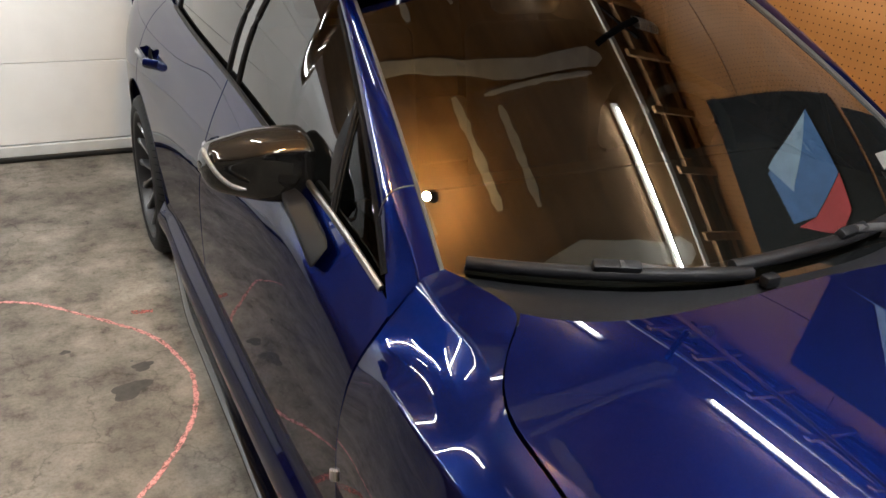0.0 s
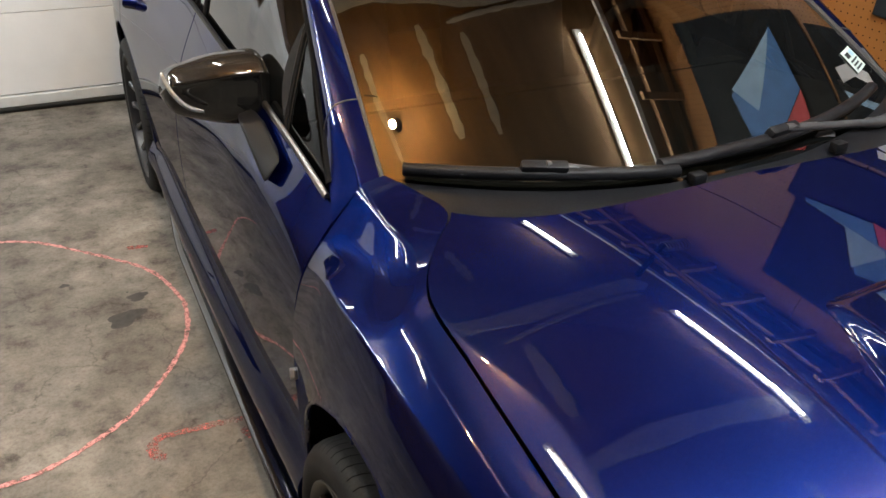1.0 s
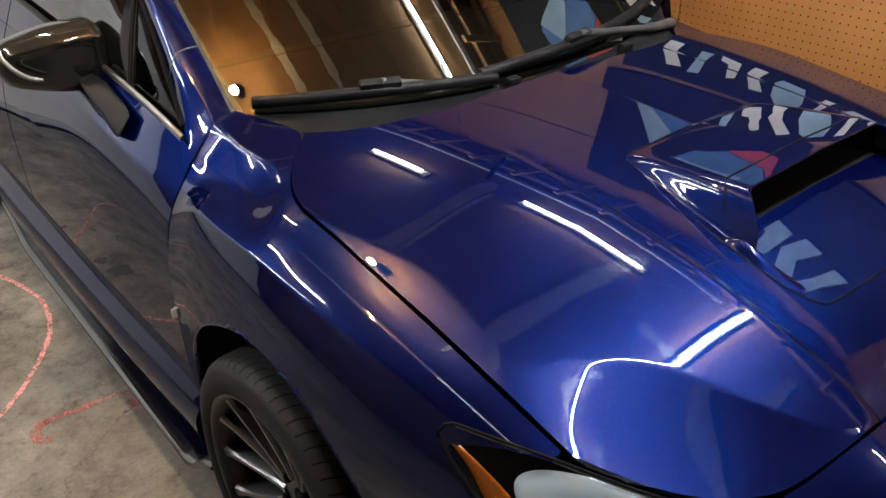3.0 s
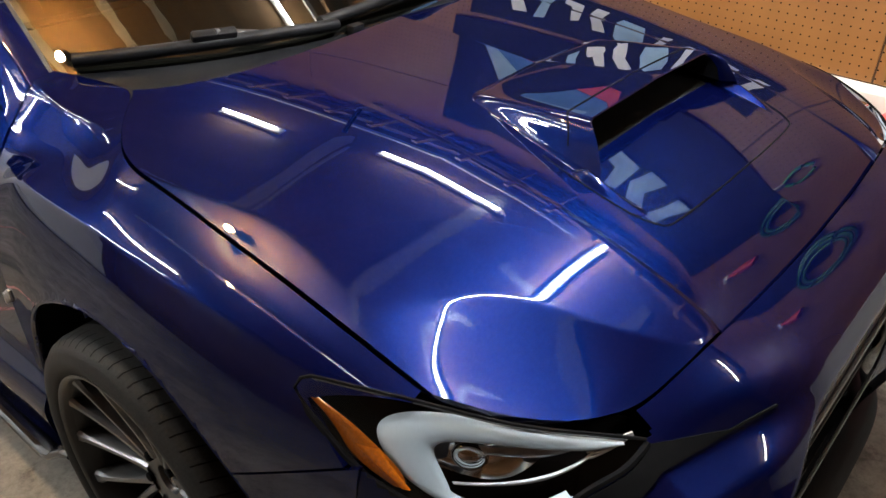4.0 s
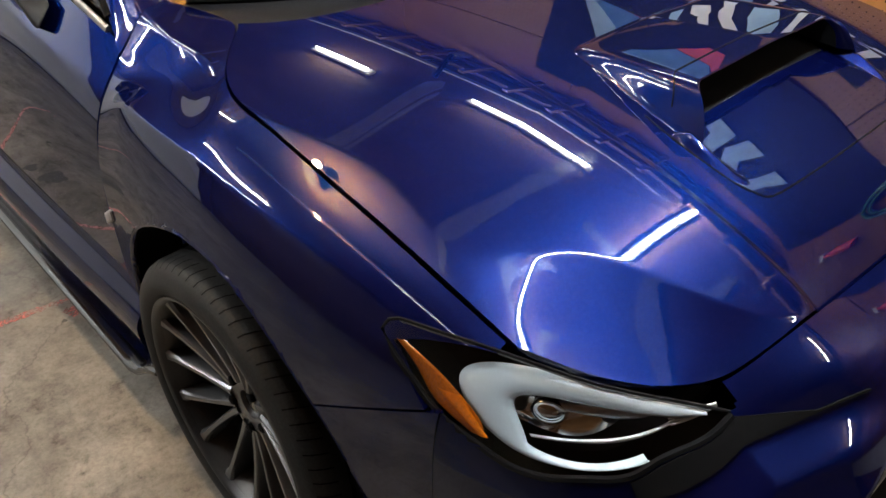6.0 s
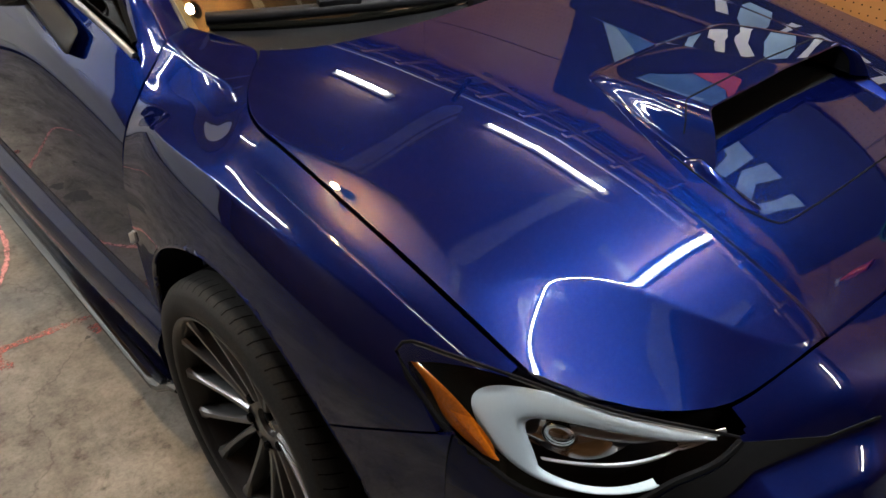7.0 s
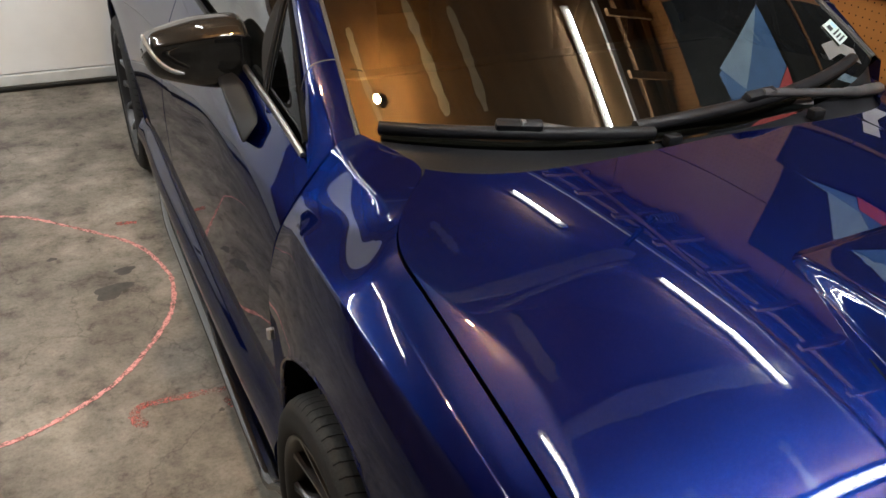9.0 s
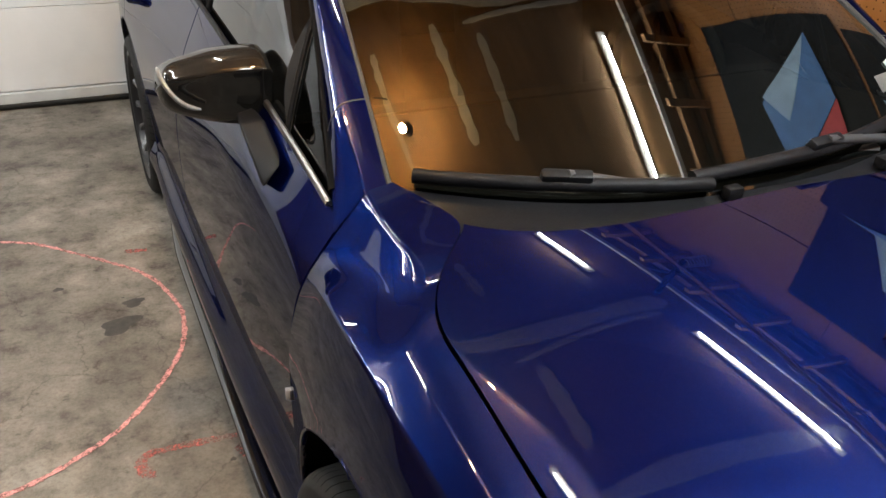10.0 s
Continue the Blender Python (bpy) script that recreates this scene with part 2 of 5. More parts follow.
def tube(points, radius, sides=8, radii=None, flat=1.0):
    """A rod along points; flat squeezes it along its second axis."""
    bm = bmesh.new()
    pts = [Vector(p) for p in points]
    rings = []
    for i, p in enumerate(pts):
        d = (pts[min(i + 1, len(pts) - 1)] - pts[max(i - 1, 0)]).normalized()
        up = Vector((0, 0, 1)) if abs(d.z) < 0.9 else Vector((0, 1, 0))
        a = d.cross(up).normalized()
        b = a.cross(d)
        r = radii[i] if radii else radius
        rings.append([bm.verts.new(p + a * math.cos(k * math.tau / sides) * r + b * math.sin(k * math.tau / sides) * r * flat) for k in range(sides)])
    for r0, r1 in zip(rings, rings[1:]):
        for k in range(sides):
            bm.faces.new((r0[k], r0[(k + 1) % sides], r1[(k + 1) % sides], r1[k]))
    bm.faces.new(rings[0][::-1])
    bm.faces.new(rings[-1])
    bmesh.ops.recalc_face_normals(bm, faces=bm.faces[:])
    return bm


def join(*parts_in):
    out = bmesh.new()
    for b in parts_in:
        me = bpy.data.meshes.new("join")
        b.to_mesh(me)
        b.free()
        out.from_mesh(me)
        bpy.data.meshes.remove(me)
    return out


def moved(bm, m):
    bmesh.ops.transform(bm, matrix=m, verts=bm.verts[:])
    return bm


def revolve(profile, sides, axis="x"):
    """Turn a profile of (along, radius) pairs round the axis."""
    bm = bmesh.new()
    rings = []
    for a, r in profile:
        rings.append([bm.verts.new((a, r * math.cos(k * math.tau / sides), r * math.sin(k * math.tau / sides))) for k in range(sides)])
    for r0, r1 in zip(rings, rings[1:]):
        for k in range(sides):
            bm.faces.new((r0[k], r0[(k + 1) % sides], r1[(k + 1) % sides], r1[k]))
    bmesh.ops.recalc_face_normals(bm, faces=bm.faces[:])
    if axis == "z":
        moved(bm, pose(0, 0, 0, 0, -90, 0))
    return bm


# ---------------------------------------------------------------- the garage
WALL_X, DOOR_Y, CEIL, FRONT_Y, LEFT_X = 1.13, 3.83, 2.45, -5.0, -4.4


def structure(name, bm, mat, label, soft=0.0):
    return tagged(link(name, bm, mat, None, "", soft), label, name.split("_")[0], "", "structure")


structure("floor", block((LEFT_X - 0.2, FRONT_Y - 0.2, -0.15), (WALL_X + 0.2, DOOR_Y + 0.6, 0.0)), CONCRETE, "worn stained grey-brown concrete garage floor")
structure("ceiling", block((LEFT_X - 0.2, FRONT_Y - 0.2, CEIL), (WALL_X + 0.2, DOOR_Y + 0.3, CEIL + 0.15)), PLY, "brown unpainted board ceiling with plastered joints")
structure("wall_west", block((LEFT_X - 0.2, FRONT_Y - 0.2, 0), (LEFT_X, DOOR_Y + 0.3, CEIL)), DARK_WOOD, "dark brown garage side wall")
structure("wall_south", block((LEFT_X, FRONT_Y - 0.2, 0), (WALL_X, FRONT_Y, CEIL)), DARK_WOOD, "dark brown garage end wall")
structure("wall_east", block((WALL_X + 0.02, FRONT_Y - 0.2, 0), (WALL_X + 0.2, DOOR_Y + 0.3, CEIL)), DARK_WOOD, "side wall behind the pegboard")

car = new("car")
tagged(car, "glossy dark blue sports sedan with carbon mirror and gunmetal wheels", "car")


# ---------------------------------------------------------------- car: hood
EDGE = spline((-0.56, -0.42, -0.3, -0.15, 0.0, 0.06, 0.12, 0.18, 0.24, 0.285, 0.34, 0.40, 0.445), (0.744, 0.744, 0.741, 0.740, 0.739, 0.737, 0.722, 0.688, 0.638, 0.602, 0.607, 0.634, 0.664))


def HOOD_W(v):
    """Half width of the hood, a narrow gap inside the fender's edge."""
    return EDGE(-0.576 + 0.861 * v) - 0.0028 - 0.003 * smooth(v, 0.9, 1.0)


HOOD_A = spline((-0.84, -0.6, -0.46, -0.2, 0.0, 0.165, 0.3), (0.862, 0.911, 0.936, 0.972, 0.989, 0.998, 1.002))
HOOD_E = spline((-0.84, -0.78, -0.70, -0.576, -0.45, -0.3, -0.15, 0.0, 0.12, 0.18, 0.285), (0.780, 0.802, 0.825, 0.844, 0.866, 0.887, 0.908, 0.928, 0.940, 0.948, 0.968))
HOOD_S = spline((-0.84, -0.49, -0.375, -0.2, -0.1, 0.0, 0.12, 0.3), (0.33, 0.36, 0.375, 0.365, 0.36, 0.37, 0.42, 0.45))


def soft_least(values, k=260.0):
    m = min(values)
    return m - math.log(sum(math.exp(-k * (v - m)) for v in values)) / k


def hood_front(x):
    w = abs(x)
    return -0.792 - 0.012 * (1 - smooth(w, 0.40, 0.60)) + 0.03 * (w / 0.6) ** 2 + 6.3 * max(0.0, w - 0.50) ** 2.6


def front_rise(w):
    """How far the hood's front edge stands higher towards the middle."""
    return 0.034 * (1 - smooth(w, 0.40, 0.60))


def hood_rear(x):
    return 0.158 + 0.127 * min(1.0, (abs(x) / 0.604)) ** 6


def hood_z(x, y):
    """Facets that meet in crisp creases: a centre bulge, the flat top, and one slope round the side and nose."""
    w = abs(x)
    edge = EDGE(min(max(y, -0.56), 0.285))
    crown = HOOD_A(y) - 0.2 * max(0.0, -0.40 - y) ** 2
    top = crown - (0.17 + 0.012 * smooth(-y, 0.15, 0.5)) * (w - 0.42)
    rim = 0.40 + 0.17 * max(0.0, y + 0.3)
    top = soft_least((top, crown + 0.17 * (0.42 - rim) + 0.03 * (rim - w)), 150.0)
    run = max(0.0, edge - w)
    outer = HOOD_E(y) + HOOD_S(y) * (edge - w) + 0.7 * run * max(0.0, 0.10 - run) + 0.003
    a, b = min(max(w, 0.42), 0.76) - 0.6, y + 0.49
    fold = 0.434 * a + 0.901 * (y + 0.487)
    nose = 0.8992 - 0.3214 * a + 0.3416 * b + 1.31 * a * a + 0.20 * a * b + 0.197 * b * b + 0.5 * max(0.0, 0.42 - w)
    nose += 1.5 * a * a * b + 3.1 * a * b * b
    nose -= 0.07 * (math.hypot(fold, 0.012) - 0.012)
    brow = 0.804 + front_rise(w) + 0.06 * smooth(w, 0.54, 0.70) + 1.1 * (y - hood_front(x))
    lower = soft_least((outer, nose, brow), 150.0) + 0.002
    return soft_least((top, lower), 45.0 + 2655.0 * smooth(w, 0.36, 0.47))


def hood_point(u, v, grow=0.0):
    s = 2 * u - 1
    x = s * HOOD_W(v)
    y0, y1 = hood_front(s * 0.748), hood_rear(s * 0.604)
    y = y0 + (y1 - y0) * v
    return Vector((x, y, hood_z(x, y)))


part("hood", thicken(sheet(hood_point, 480, 300), 0.012), PAINT, car, "deep blue painted hood with sharp creases", 60)


# ---------------------------------------------------------------- car: sides
class Side:
    """A body side: sections of corner points (w, z) at stations along y, from the sill up to the top edge. Each corner is
    rounded by a share of its neighbouring edges: 0.5 flows into the next curve, a small share leaves a crisp crease."""
    STEPS = 11

    def __init__(self, stations, corners, shares):
        self.w = [spline(stations, [p[0] for p in row]) for row in corners]
        self.z = [spline(stations, [p[1] for p in row]) for row in corners]
        self.share = [(lambda y, r=row: float(np.interp(y, stations, r))) for row in shares]
        self.count = (len(corners) - 2) * (self.STEPS + 1) + 1

    def points(self, y):
        p = [np.array((w(y), z(y))) for w, z in zip(self.w, self.z)]
        out = [p[0]]
        for k in range(1, len(p) - 1):
            f = self.share[k - 1](y)
            a, c = p[k] + (p[k - 1] - p[k]) * f, p[k] + (p[k + 1] - p[k]) * f
            for i in range(self.STEPS + 1):
                t = i / self.STEPS
                out.append(a * (1 - t) ** 2 + p[k] * 2 * t * (1 - t) + c * t * t)
        return out + [p[-1]]

    def section(self, y):
        rows = self.points(y)
        v = np.linspace(0, 1, len(rows))
        ws, zs = [r[0] for r in rows], [r[1] for r in rows]
        return (lambda t: float(np.interp(t, v, ws))), (lambda t: float(np.interp(t, v, zs)))

    def width(self, y, z):
        """Half width at a height on the flank."""
        rows = self.points(y)
        return float(np.interp(z, [r[1] for r in rows], [r[0] for r in rows]))


def side_sheet(side, sign, y0, y1, ny, nv, lift=0.0, v0=0.0, v1=1.0, arch=None, rise=0.405):
    """A panel of the side between two stations; arch: a wheel centre round which it is cut away."""
    bm = bmesh.new()
    rows = []
    for j in range(ny + 1):
        y = y0 + (y1 - y0) * j / ny
        w, z = side.section(y)
        row = []
        for i in range(nv + 1):
            v = v0 + (v1 - v0) * i / nv
            p = Vector((w(v), y, z(v)))
            inside = False
            if arch:
                d = Vector((0, p.y - arch[0], p.z - arch[1]))
                inside = d.length < rise
            row.append((bm.verts.new(p), inside))
        rows.append(row)
    for j in range(ny):
        for i in range(nv):
            q = [rows[j][i], rows[j][i + 1], rows[j + 1][i + 1], rows[j + 1][i]]
            if all(k for _, k in q):
                continue
            bm.faces.new([a for a, _ in q])
    if arch:
        for row in rows:
            for v, inside in row:
                if inside and v.link_faces:
                    d = Vector((0, v.co.y - arch[0], v.co.z - arch[1]))
                    d = d.normalized() * rise
                    v.co = Vector((v.co.x, arch[0] + d.y, arch[1] + d.z))
    bmesh.ops.delete(bm, geom=[v for v in bm.verts if not v.link_faces], context="VERTS")
    for v in bm.verts:
        v.co.x *= sign
    bmesh.ops.recalc_face_normals(bm, faces=bm.faces[:])
    out = sum((f.normal.x * sign for f in bm.faces))
    if out < 0:
        bmesh.ops.reverse_faces(bm, faces=bm.faces[:])
    return bm


YS = (-0.56, -0.42, -0.30, -0.15, 0.0, 0.10, 0.18, 0.25, 0.32, 0.40, 0.445)
FRONT = Side(YS, (
    [(w, 0.18) for w in (0.80, 0.83, 0.855, 0.868, 0.872, 0.873, 0.872, 0.868, 0.860, 0.851, 0.846)],
    [(w, 0.45) for w in (0.822, 0.848, 0.868, 0.882, 0.886, 0.887, 0.886, 0.880, 0.873, 0.864, 0.860)],
    [(w, 0.67) for w in (0.832, 0.856, 0.878, 0.892, 0.896, 0.895, 0.891, 0.885, 0.877, 0.868, 0.864)],
    ((0.826, 0.745), (0.838, 0.765), (0.850, 0.785), (0.860, 0.798), (0.864, 0.802), (0.862, 0.803), (0.860, 0.803), (0.857, 0.802), (0.853, 0.796), (0.848, 0.776), (0.846, 0.765)),
    ((0.800, 0.800), (0.805, 0.823), (0.815, 0.845), (0.826, 0.860), (0.832, 0.869), (0.833, 0.872), (0.833, 0.873), (0.832, 0.873), (0.829, 0.867), (0.825, 0.840), (0.824, 0.822)),
    ((0.784, 0.820), (0.790, 0.838), (0.797, 0.858), (0.802, 0.878), (0.804, 0.891), (0.803, 0.894), (0.785, 0.890), (0.764, 0.888), (0.760, 0.887), (0.769, 0.886), (0.780, 0.886)),
    ((0.766, 0.832), (0.768, 0.854), (0.770, 0.873), (0.771, 0.894), (0.772, 0.912), (0.764, 0.919), (0.716, 0.934), (0.703, 0.950), (0.709, 0.956), (0.711, 0.967), (0.7125, 0.978)),
    [(EDGE(y), z) for y, z in zip(YS, (0.843, 0.868, 0.885, 0.907, 0.927, 0.935, 0.947, 0.961, 0.970, 0.979, 0.988))]),
    ((0.5,) * 11, (0.5,) * 11, (0.5,) * 11,
     (0.45, 0.4, 0.32, 0.2, 0.13, 0.10, 0.09, 0.09, 0.12, 0.35, 0.48),
     (0.5,) * 6 + (0.42, 0.36, 0.34, 0.34, 0.34),
     (0.5, 0.5, 0.5, 0.5, 0.5, 0.45, 0.25, 0.10, 0.08, 0.10, 0.2)))
YB = (0.45, 0.60, 0.80, 1.10, 1.60, 2.20, 2.65, 3.10, 3.50)
BACK = Side(YB, (
    [(w, 0.18) for w in (0.845, 0.850, 0.856, 0.861, 0.865, 0.866, 0.872, 0.855, 0.78)],
    [(w, 0.42) for w in (0.857, 0.862, 0.868, 0.873, 0.877, 0.880, 0.890, 0.866, 0.79)],
    [(w, z) for w, z in zip((0.863, 0.867, 0.873, 0.878, 0.885, 0.892, 0.903, 0.878, 0.79), (0.64, 0.65, 0.66, 0.68, 0.69, 0.70, 0.70, 0.70, 0.70))],
    ((0.846, 0.765), (0.850, 0.785), (0.857, 0.820), (0.860, 0.832), (0.866, 0.828), (0.875, 0.832), (0.888, 0.84), (0.862, 0.84), (0.775, 0.84)),
    ((0.824, 0.822), (0.830, 0.852), (0.838, 0.890), (0.839, 0.907), (0.836, 0.918), (0.842, 0.932), (0.850, 0.943), (0.823, 0.95), (0.74, 0.95)),
    ((0.780, 0.886), (0.798, 0.902), (0.808, 0.932), (0.814, 0.958), (0.811, 0.975), (0.812, 0.992), (0.810, 1.004), (0.775, 1.010), (0.69, 1.01)),
    ((0.757, 0.918), (0.766, 0.956), (0.772, 0.984), (0.778, 1.012), (0.780, 1.043), (0.771, 1.056), (0.746, 1.064), (0.702, 1.06), (0.62, 1.06))),
    ((0.3,) * 9, (0.5,) * 9, (0.5,) * 9, (0.40, 0.2, 0.16, 0.3, 0.42, 0.45, 0.45, 0.45, 0.45), (0.5,) * 9))
DOOR_LOW = (1 + Side.STEPS // 2) / (BACK.count)

FRONT.w[7] = EDGE
WHEEL_Z = 0.335
for sign in (-1, 1):
    fender = side_sheet(FRONT, sign, -0.56, 0.441, 200, FRONT.count, arch=(0.0, WHEEL_Z))
    # the bumper's flank meets the fender along a rising seam ahead of the arch
    line, cut = Vector((0, -0.30, 0.612)), Vector((0, 0.52, 0.854))
    flank = fender.copy()
    ahead = lambda b: [f for f in b.faces if f.calc_center_median().y < -0.27 and f.calc_center_median().z < 0.80]
    for b, inner in ((fender, True), (flank, False)):
        if inner:
            fs = ahead(b)
            geom = list({v for f in fs for v in f.verts}) + list({e for f in fs for e in f.edges}) + fs
            bmesh.ops.bisect_plane(b, geom=geom, plane_co=line, plane_no=cut, dist=1e-5)
            kill = [f for f in b.faces if f.calc_center_median().y < -0.27 and (f.calc_center_median() - line).dot(cut) < 0]
            bmesh.ops.delete(b, geom=kill, context="FACES")
        else:
            bmesh.ops.bisect_plane(b, geom=b.verts[:] + b.edges[:] + b.faces[:], plane_co=line - cut.normalized() * 0.004, plane_no=cut, dist=1e-5, clear_outer=True)
            bmesh.ops.delete(b, geom=[f for f in b.faces if f.calc_center_median().y > -0.2], context="FACES")
            bmesh.ops.bisect_plane(b, geom=b.verts[:] + b.edges[:] + b.faces[:], plane_co=(0, -0.527, 0), plane_no=(0, -1, 0), dist=1e-5, clear_outer=True)
    # the headlight's corner is cut out of the fender's front: outboard of its top line, ahead of its tip
    tip = Vector((0, -0.405, 0.817))
    sides = ((Vector((sign * 0.805, -0.454, 0)), Vector((sign * 0.128, -0.054, 0))), (tip, Vector((0, -0.51, -1))), (tip, Vector((0, -0.82, 1))))
    for co, no in sides:
        fs = [f for f in fender.faces if f.calc_center_median().y < -0.37 and f.calc_center_median().z > 0.62]
        geom = list({v for f in fs for v in f.verts}) + list({e for f in fs for e in f.edges}) + fs
        bmesh.ops.bisect_plane(fender, geom=geom, plane_co=co, plane_no=no, dist=1e-5)
    wedge = [f for f in fender.faces if f.calc_center_median().y < -0.38 and all((f.calc_center_median() - co).dot(no) > 0 for co, no in sides)]
    bmesh.ops.delete(fender, geom=wedge, context="FACES")
    part("fender", thicken(fender, 0.012), PAINT, car, "flared deep blue front fender", 60)
    part("bumper_flank", thicken(flank, 0.010), PAINT, car, "blue bumper side ahead of the wheel", 60)
    # rolled lips round the wheel openings
    for side, y0 in ((FRONT, 0.0), (BACK, 2.65)):
        rim_line = []
        for k in range(61):
            a = math.pi * (1.04 * k / 60 - 0.02)
            yy, zz = y0 + 0.404 * math.cos(a), WHEEL_Z + 0.404 * math.sin(a)
            rim_line.append((sign * (side.width(min(yy, 0.44) if side is FRONT else yy, zz) - 0.0045), yy, zz))
        part("arch_lip", tube(rim_line, 0.006, 8), PAINT, car)
    front_door = part("front_door", thicken(side_sheet(BACK, sign, 0.449, 1.55, 80, BACK.count - 6, v0=DOOR_LOW), 0.012), PAINT, car, "blue front door reflecting the floor", 60)
    rear_door = part("rear_door", thicken(side_sheet(BACK, sign, 1.558, 2.62, 60, BACK.count - 6, v0=DOOR_LOW, arch=(2.65, WHEEL_Z)), 0.012), PAINT, car, "blue rear door", 60)
    part("rear_quarter", thicken(side_sheet(BACK, sign, 2.628, 3.5, 50, BACK.count, arch=(2.65, WHEEL_Z)), 0.012), PAINT, car, "blue rear quarter panel", 60)
    # door handles
    for door, y in ((front_door, 1.36), (rear_door, 2.42)):
        z = 0.885
        w = BACK.width(y, z)
        part("handle", tube([(sign * (w - 0.012), y - 0.11, z), (sign * (w + 0.028), y - 0.085, z + 0.003), (sign * (w + 0.03), y + 0.07, z + 0.006), (sign * (w - 0.012), y + 0.10, z + 0.006)], 0.014, 10, flat=1.3), PAINT, door)
        part("handle_cup", moved(revolve([(0.004, 0.0), (0.006, 0.03), (0.001, 0.045)], 20), pose(sign * (w - 0.001), y - 0.02, z) @ Matrix.Diagonal((sign, 1, 1, 1))), DARK, door)
    # inner liners of the wheel arches
    for y in (0.0, 2.65):
        arc = lambda u, v, y=y: Vector((sign * (0.86 - 0.30 * v), y + 0.405 * math.cos(math.pi * (1.12 * u - 0.06)), WHEEL_Z + 0.405 * math.sin(math.pi * (1.12 * u - 0.06))))
        part("arch_liner", sheet(arc, 40, 6), DARK, car)
        cap = lambda u, v, y=y: Vector((sign * 0.56, y + 0.405 * (2 * u - 1), WHEEL_Z - 0.1 + 0.5 * v))
        part("arch_wall", sheet(cap, 4, 4), DARK, car)
    # skirt under the doors, with a black lip
    def skirt_point(u, v, sign=sign):
        y = 0.37 + 1.92 * u
        top = BACK.width(max(y, 0.46), 0.41)
        w = top - 0.008 + 0.046 * (1 - smooth(v, 0.62, 0.98)) - 0.030 * (1 - smooth(v, 0.0, 0.62)) - 0.03 * smooth(y, 1.75, 2.3) * (1 - v)
        return Vector((sign * w, y, 0.135 + 0.285 * v - 0.02 * smooth(u, 0.9, 1.0)))
    side_skirt = part("side_skirt", thicken(sheet(skirt_point, 40, 28, flip=sign < 0), 0.01), PAINT, car, "blue side skirt above a black lip", 60)
    def lip_point(u, v, sign=sign):
        y = 0.36 + 1.95 * u
        a = v * math.tau
        swell = 1.0 - 0.6 * smooth(u, 0.97, 1.0)
        lift = 0.06 * (1 - smooth(u, 0.0, 0.06))
        return Vector((sign * (0.882 + 0.024 * math.cos(a) * swell - 0.02 * (1 - smooth(u, 0, 0.05)) - 0.035 * smooth(u, 0.72, 1.0)), y, 0.116 + lift + 0.014 * math.sin(a)))
    part("lip", sheet(lip_point, 50, 12, flip=sign > 0), GLOSS_BLACK, side_skirt, "black skirt lip")
    part("rocker", block((min(sign * 0.60, sign * 0.835), 0.42, 0.12), (max(sign * 0.60, sign * 0.835), 2.3, 0.42), 0.01), DARK, car)


# ---------------------------------------------------------------- car: nose
def nose_y(w, z):
    low = 0.05 * smooth(z, 0.32, 0.12)
    fold = 0.735 - 0.08 * smooth(abs(w), 0.25, 0.57)
    return -0.935 + 0.47 * (abs(w) / 0.85) ** 7 + 0.82 * max(0.0, z - fold) + low


def nose_point(u, v):
    """The fascia from the hood's front edge down to the lower lip."""
    w = (2 * u - 1) * 0.842
    top = 0.802
    z = 0.16 + (top - 0.16) * v
    y = nose_y(w, z)
    if abs(w) < 0.64:
        y += (hood_front(w) - 0.004 - nose_y(w, top)) * max(0.0, (z - 0.742) / (top - 0.742)) ** 3.2
    # a shelf juts out below the headlight
    brim = 0.748 - 0.42 * max(0.0, abs(w) - 0.58)
    y -= 0.034 * smooth(z, brim, brim - 0.030) * smooth(abs(w), 0.28, 0.48) * (1 - smooth(abs(w), 0.70, 0.80))
    p = Vector((w, y, z + front_rise(abs(w)) * max(0.0, (z - 0.70) / 0.102)))
    ends = smooth(abs(2 * u - 1), 0.90, 1.0)
    if ends:
        fw, fz = FLANK_END
        p = p.lerp(Vector((math.copysign(float(np.interp(z, fz, fw)), w), -0.523, z)), ends)
    return p


flank_end = FRONT.points(-0.525)
FLANK_END = [p[0] for p in flank_end], [p[1] for p in flank_end]


def in_lamp(x, z):
    """Headlight opening in the fascia."""
    w = abs(x)
    return w > 0.56 and z < 0.86 and (z > LAMP_LOW(min(w, 0.829)) or (w > 0.812 and z > 0.738))


LAMP_TOP = spline((0.575, 0.61, 0.665, 0.709, 0.753, 0.789, 0.807, 0.822, 0.829), (0.785, 0.800, 0.817, 0.828, 0.840, 0.843, 0.842, 0.831, 0.811))
LAMP_LOW = spline((0.575, 0.62, 0.681, 0.706, 0.746, 0.782, 0.796, 0.807, 0.819, 0.824, 0.829), (0.783, 0.765, 0.742, 0.724, 0.708, 0.694, 0.700, 0.713, 0.735, 0.763, 0.805))


def in_grille(x, z):
    w = abs(x)
    return (0.40 < z < 0.69 and w < 0.30 + 0.02 * (z - 0.4) / 0.25) or (0.19 < z < 0.36 and w < 0.46)


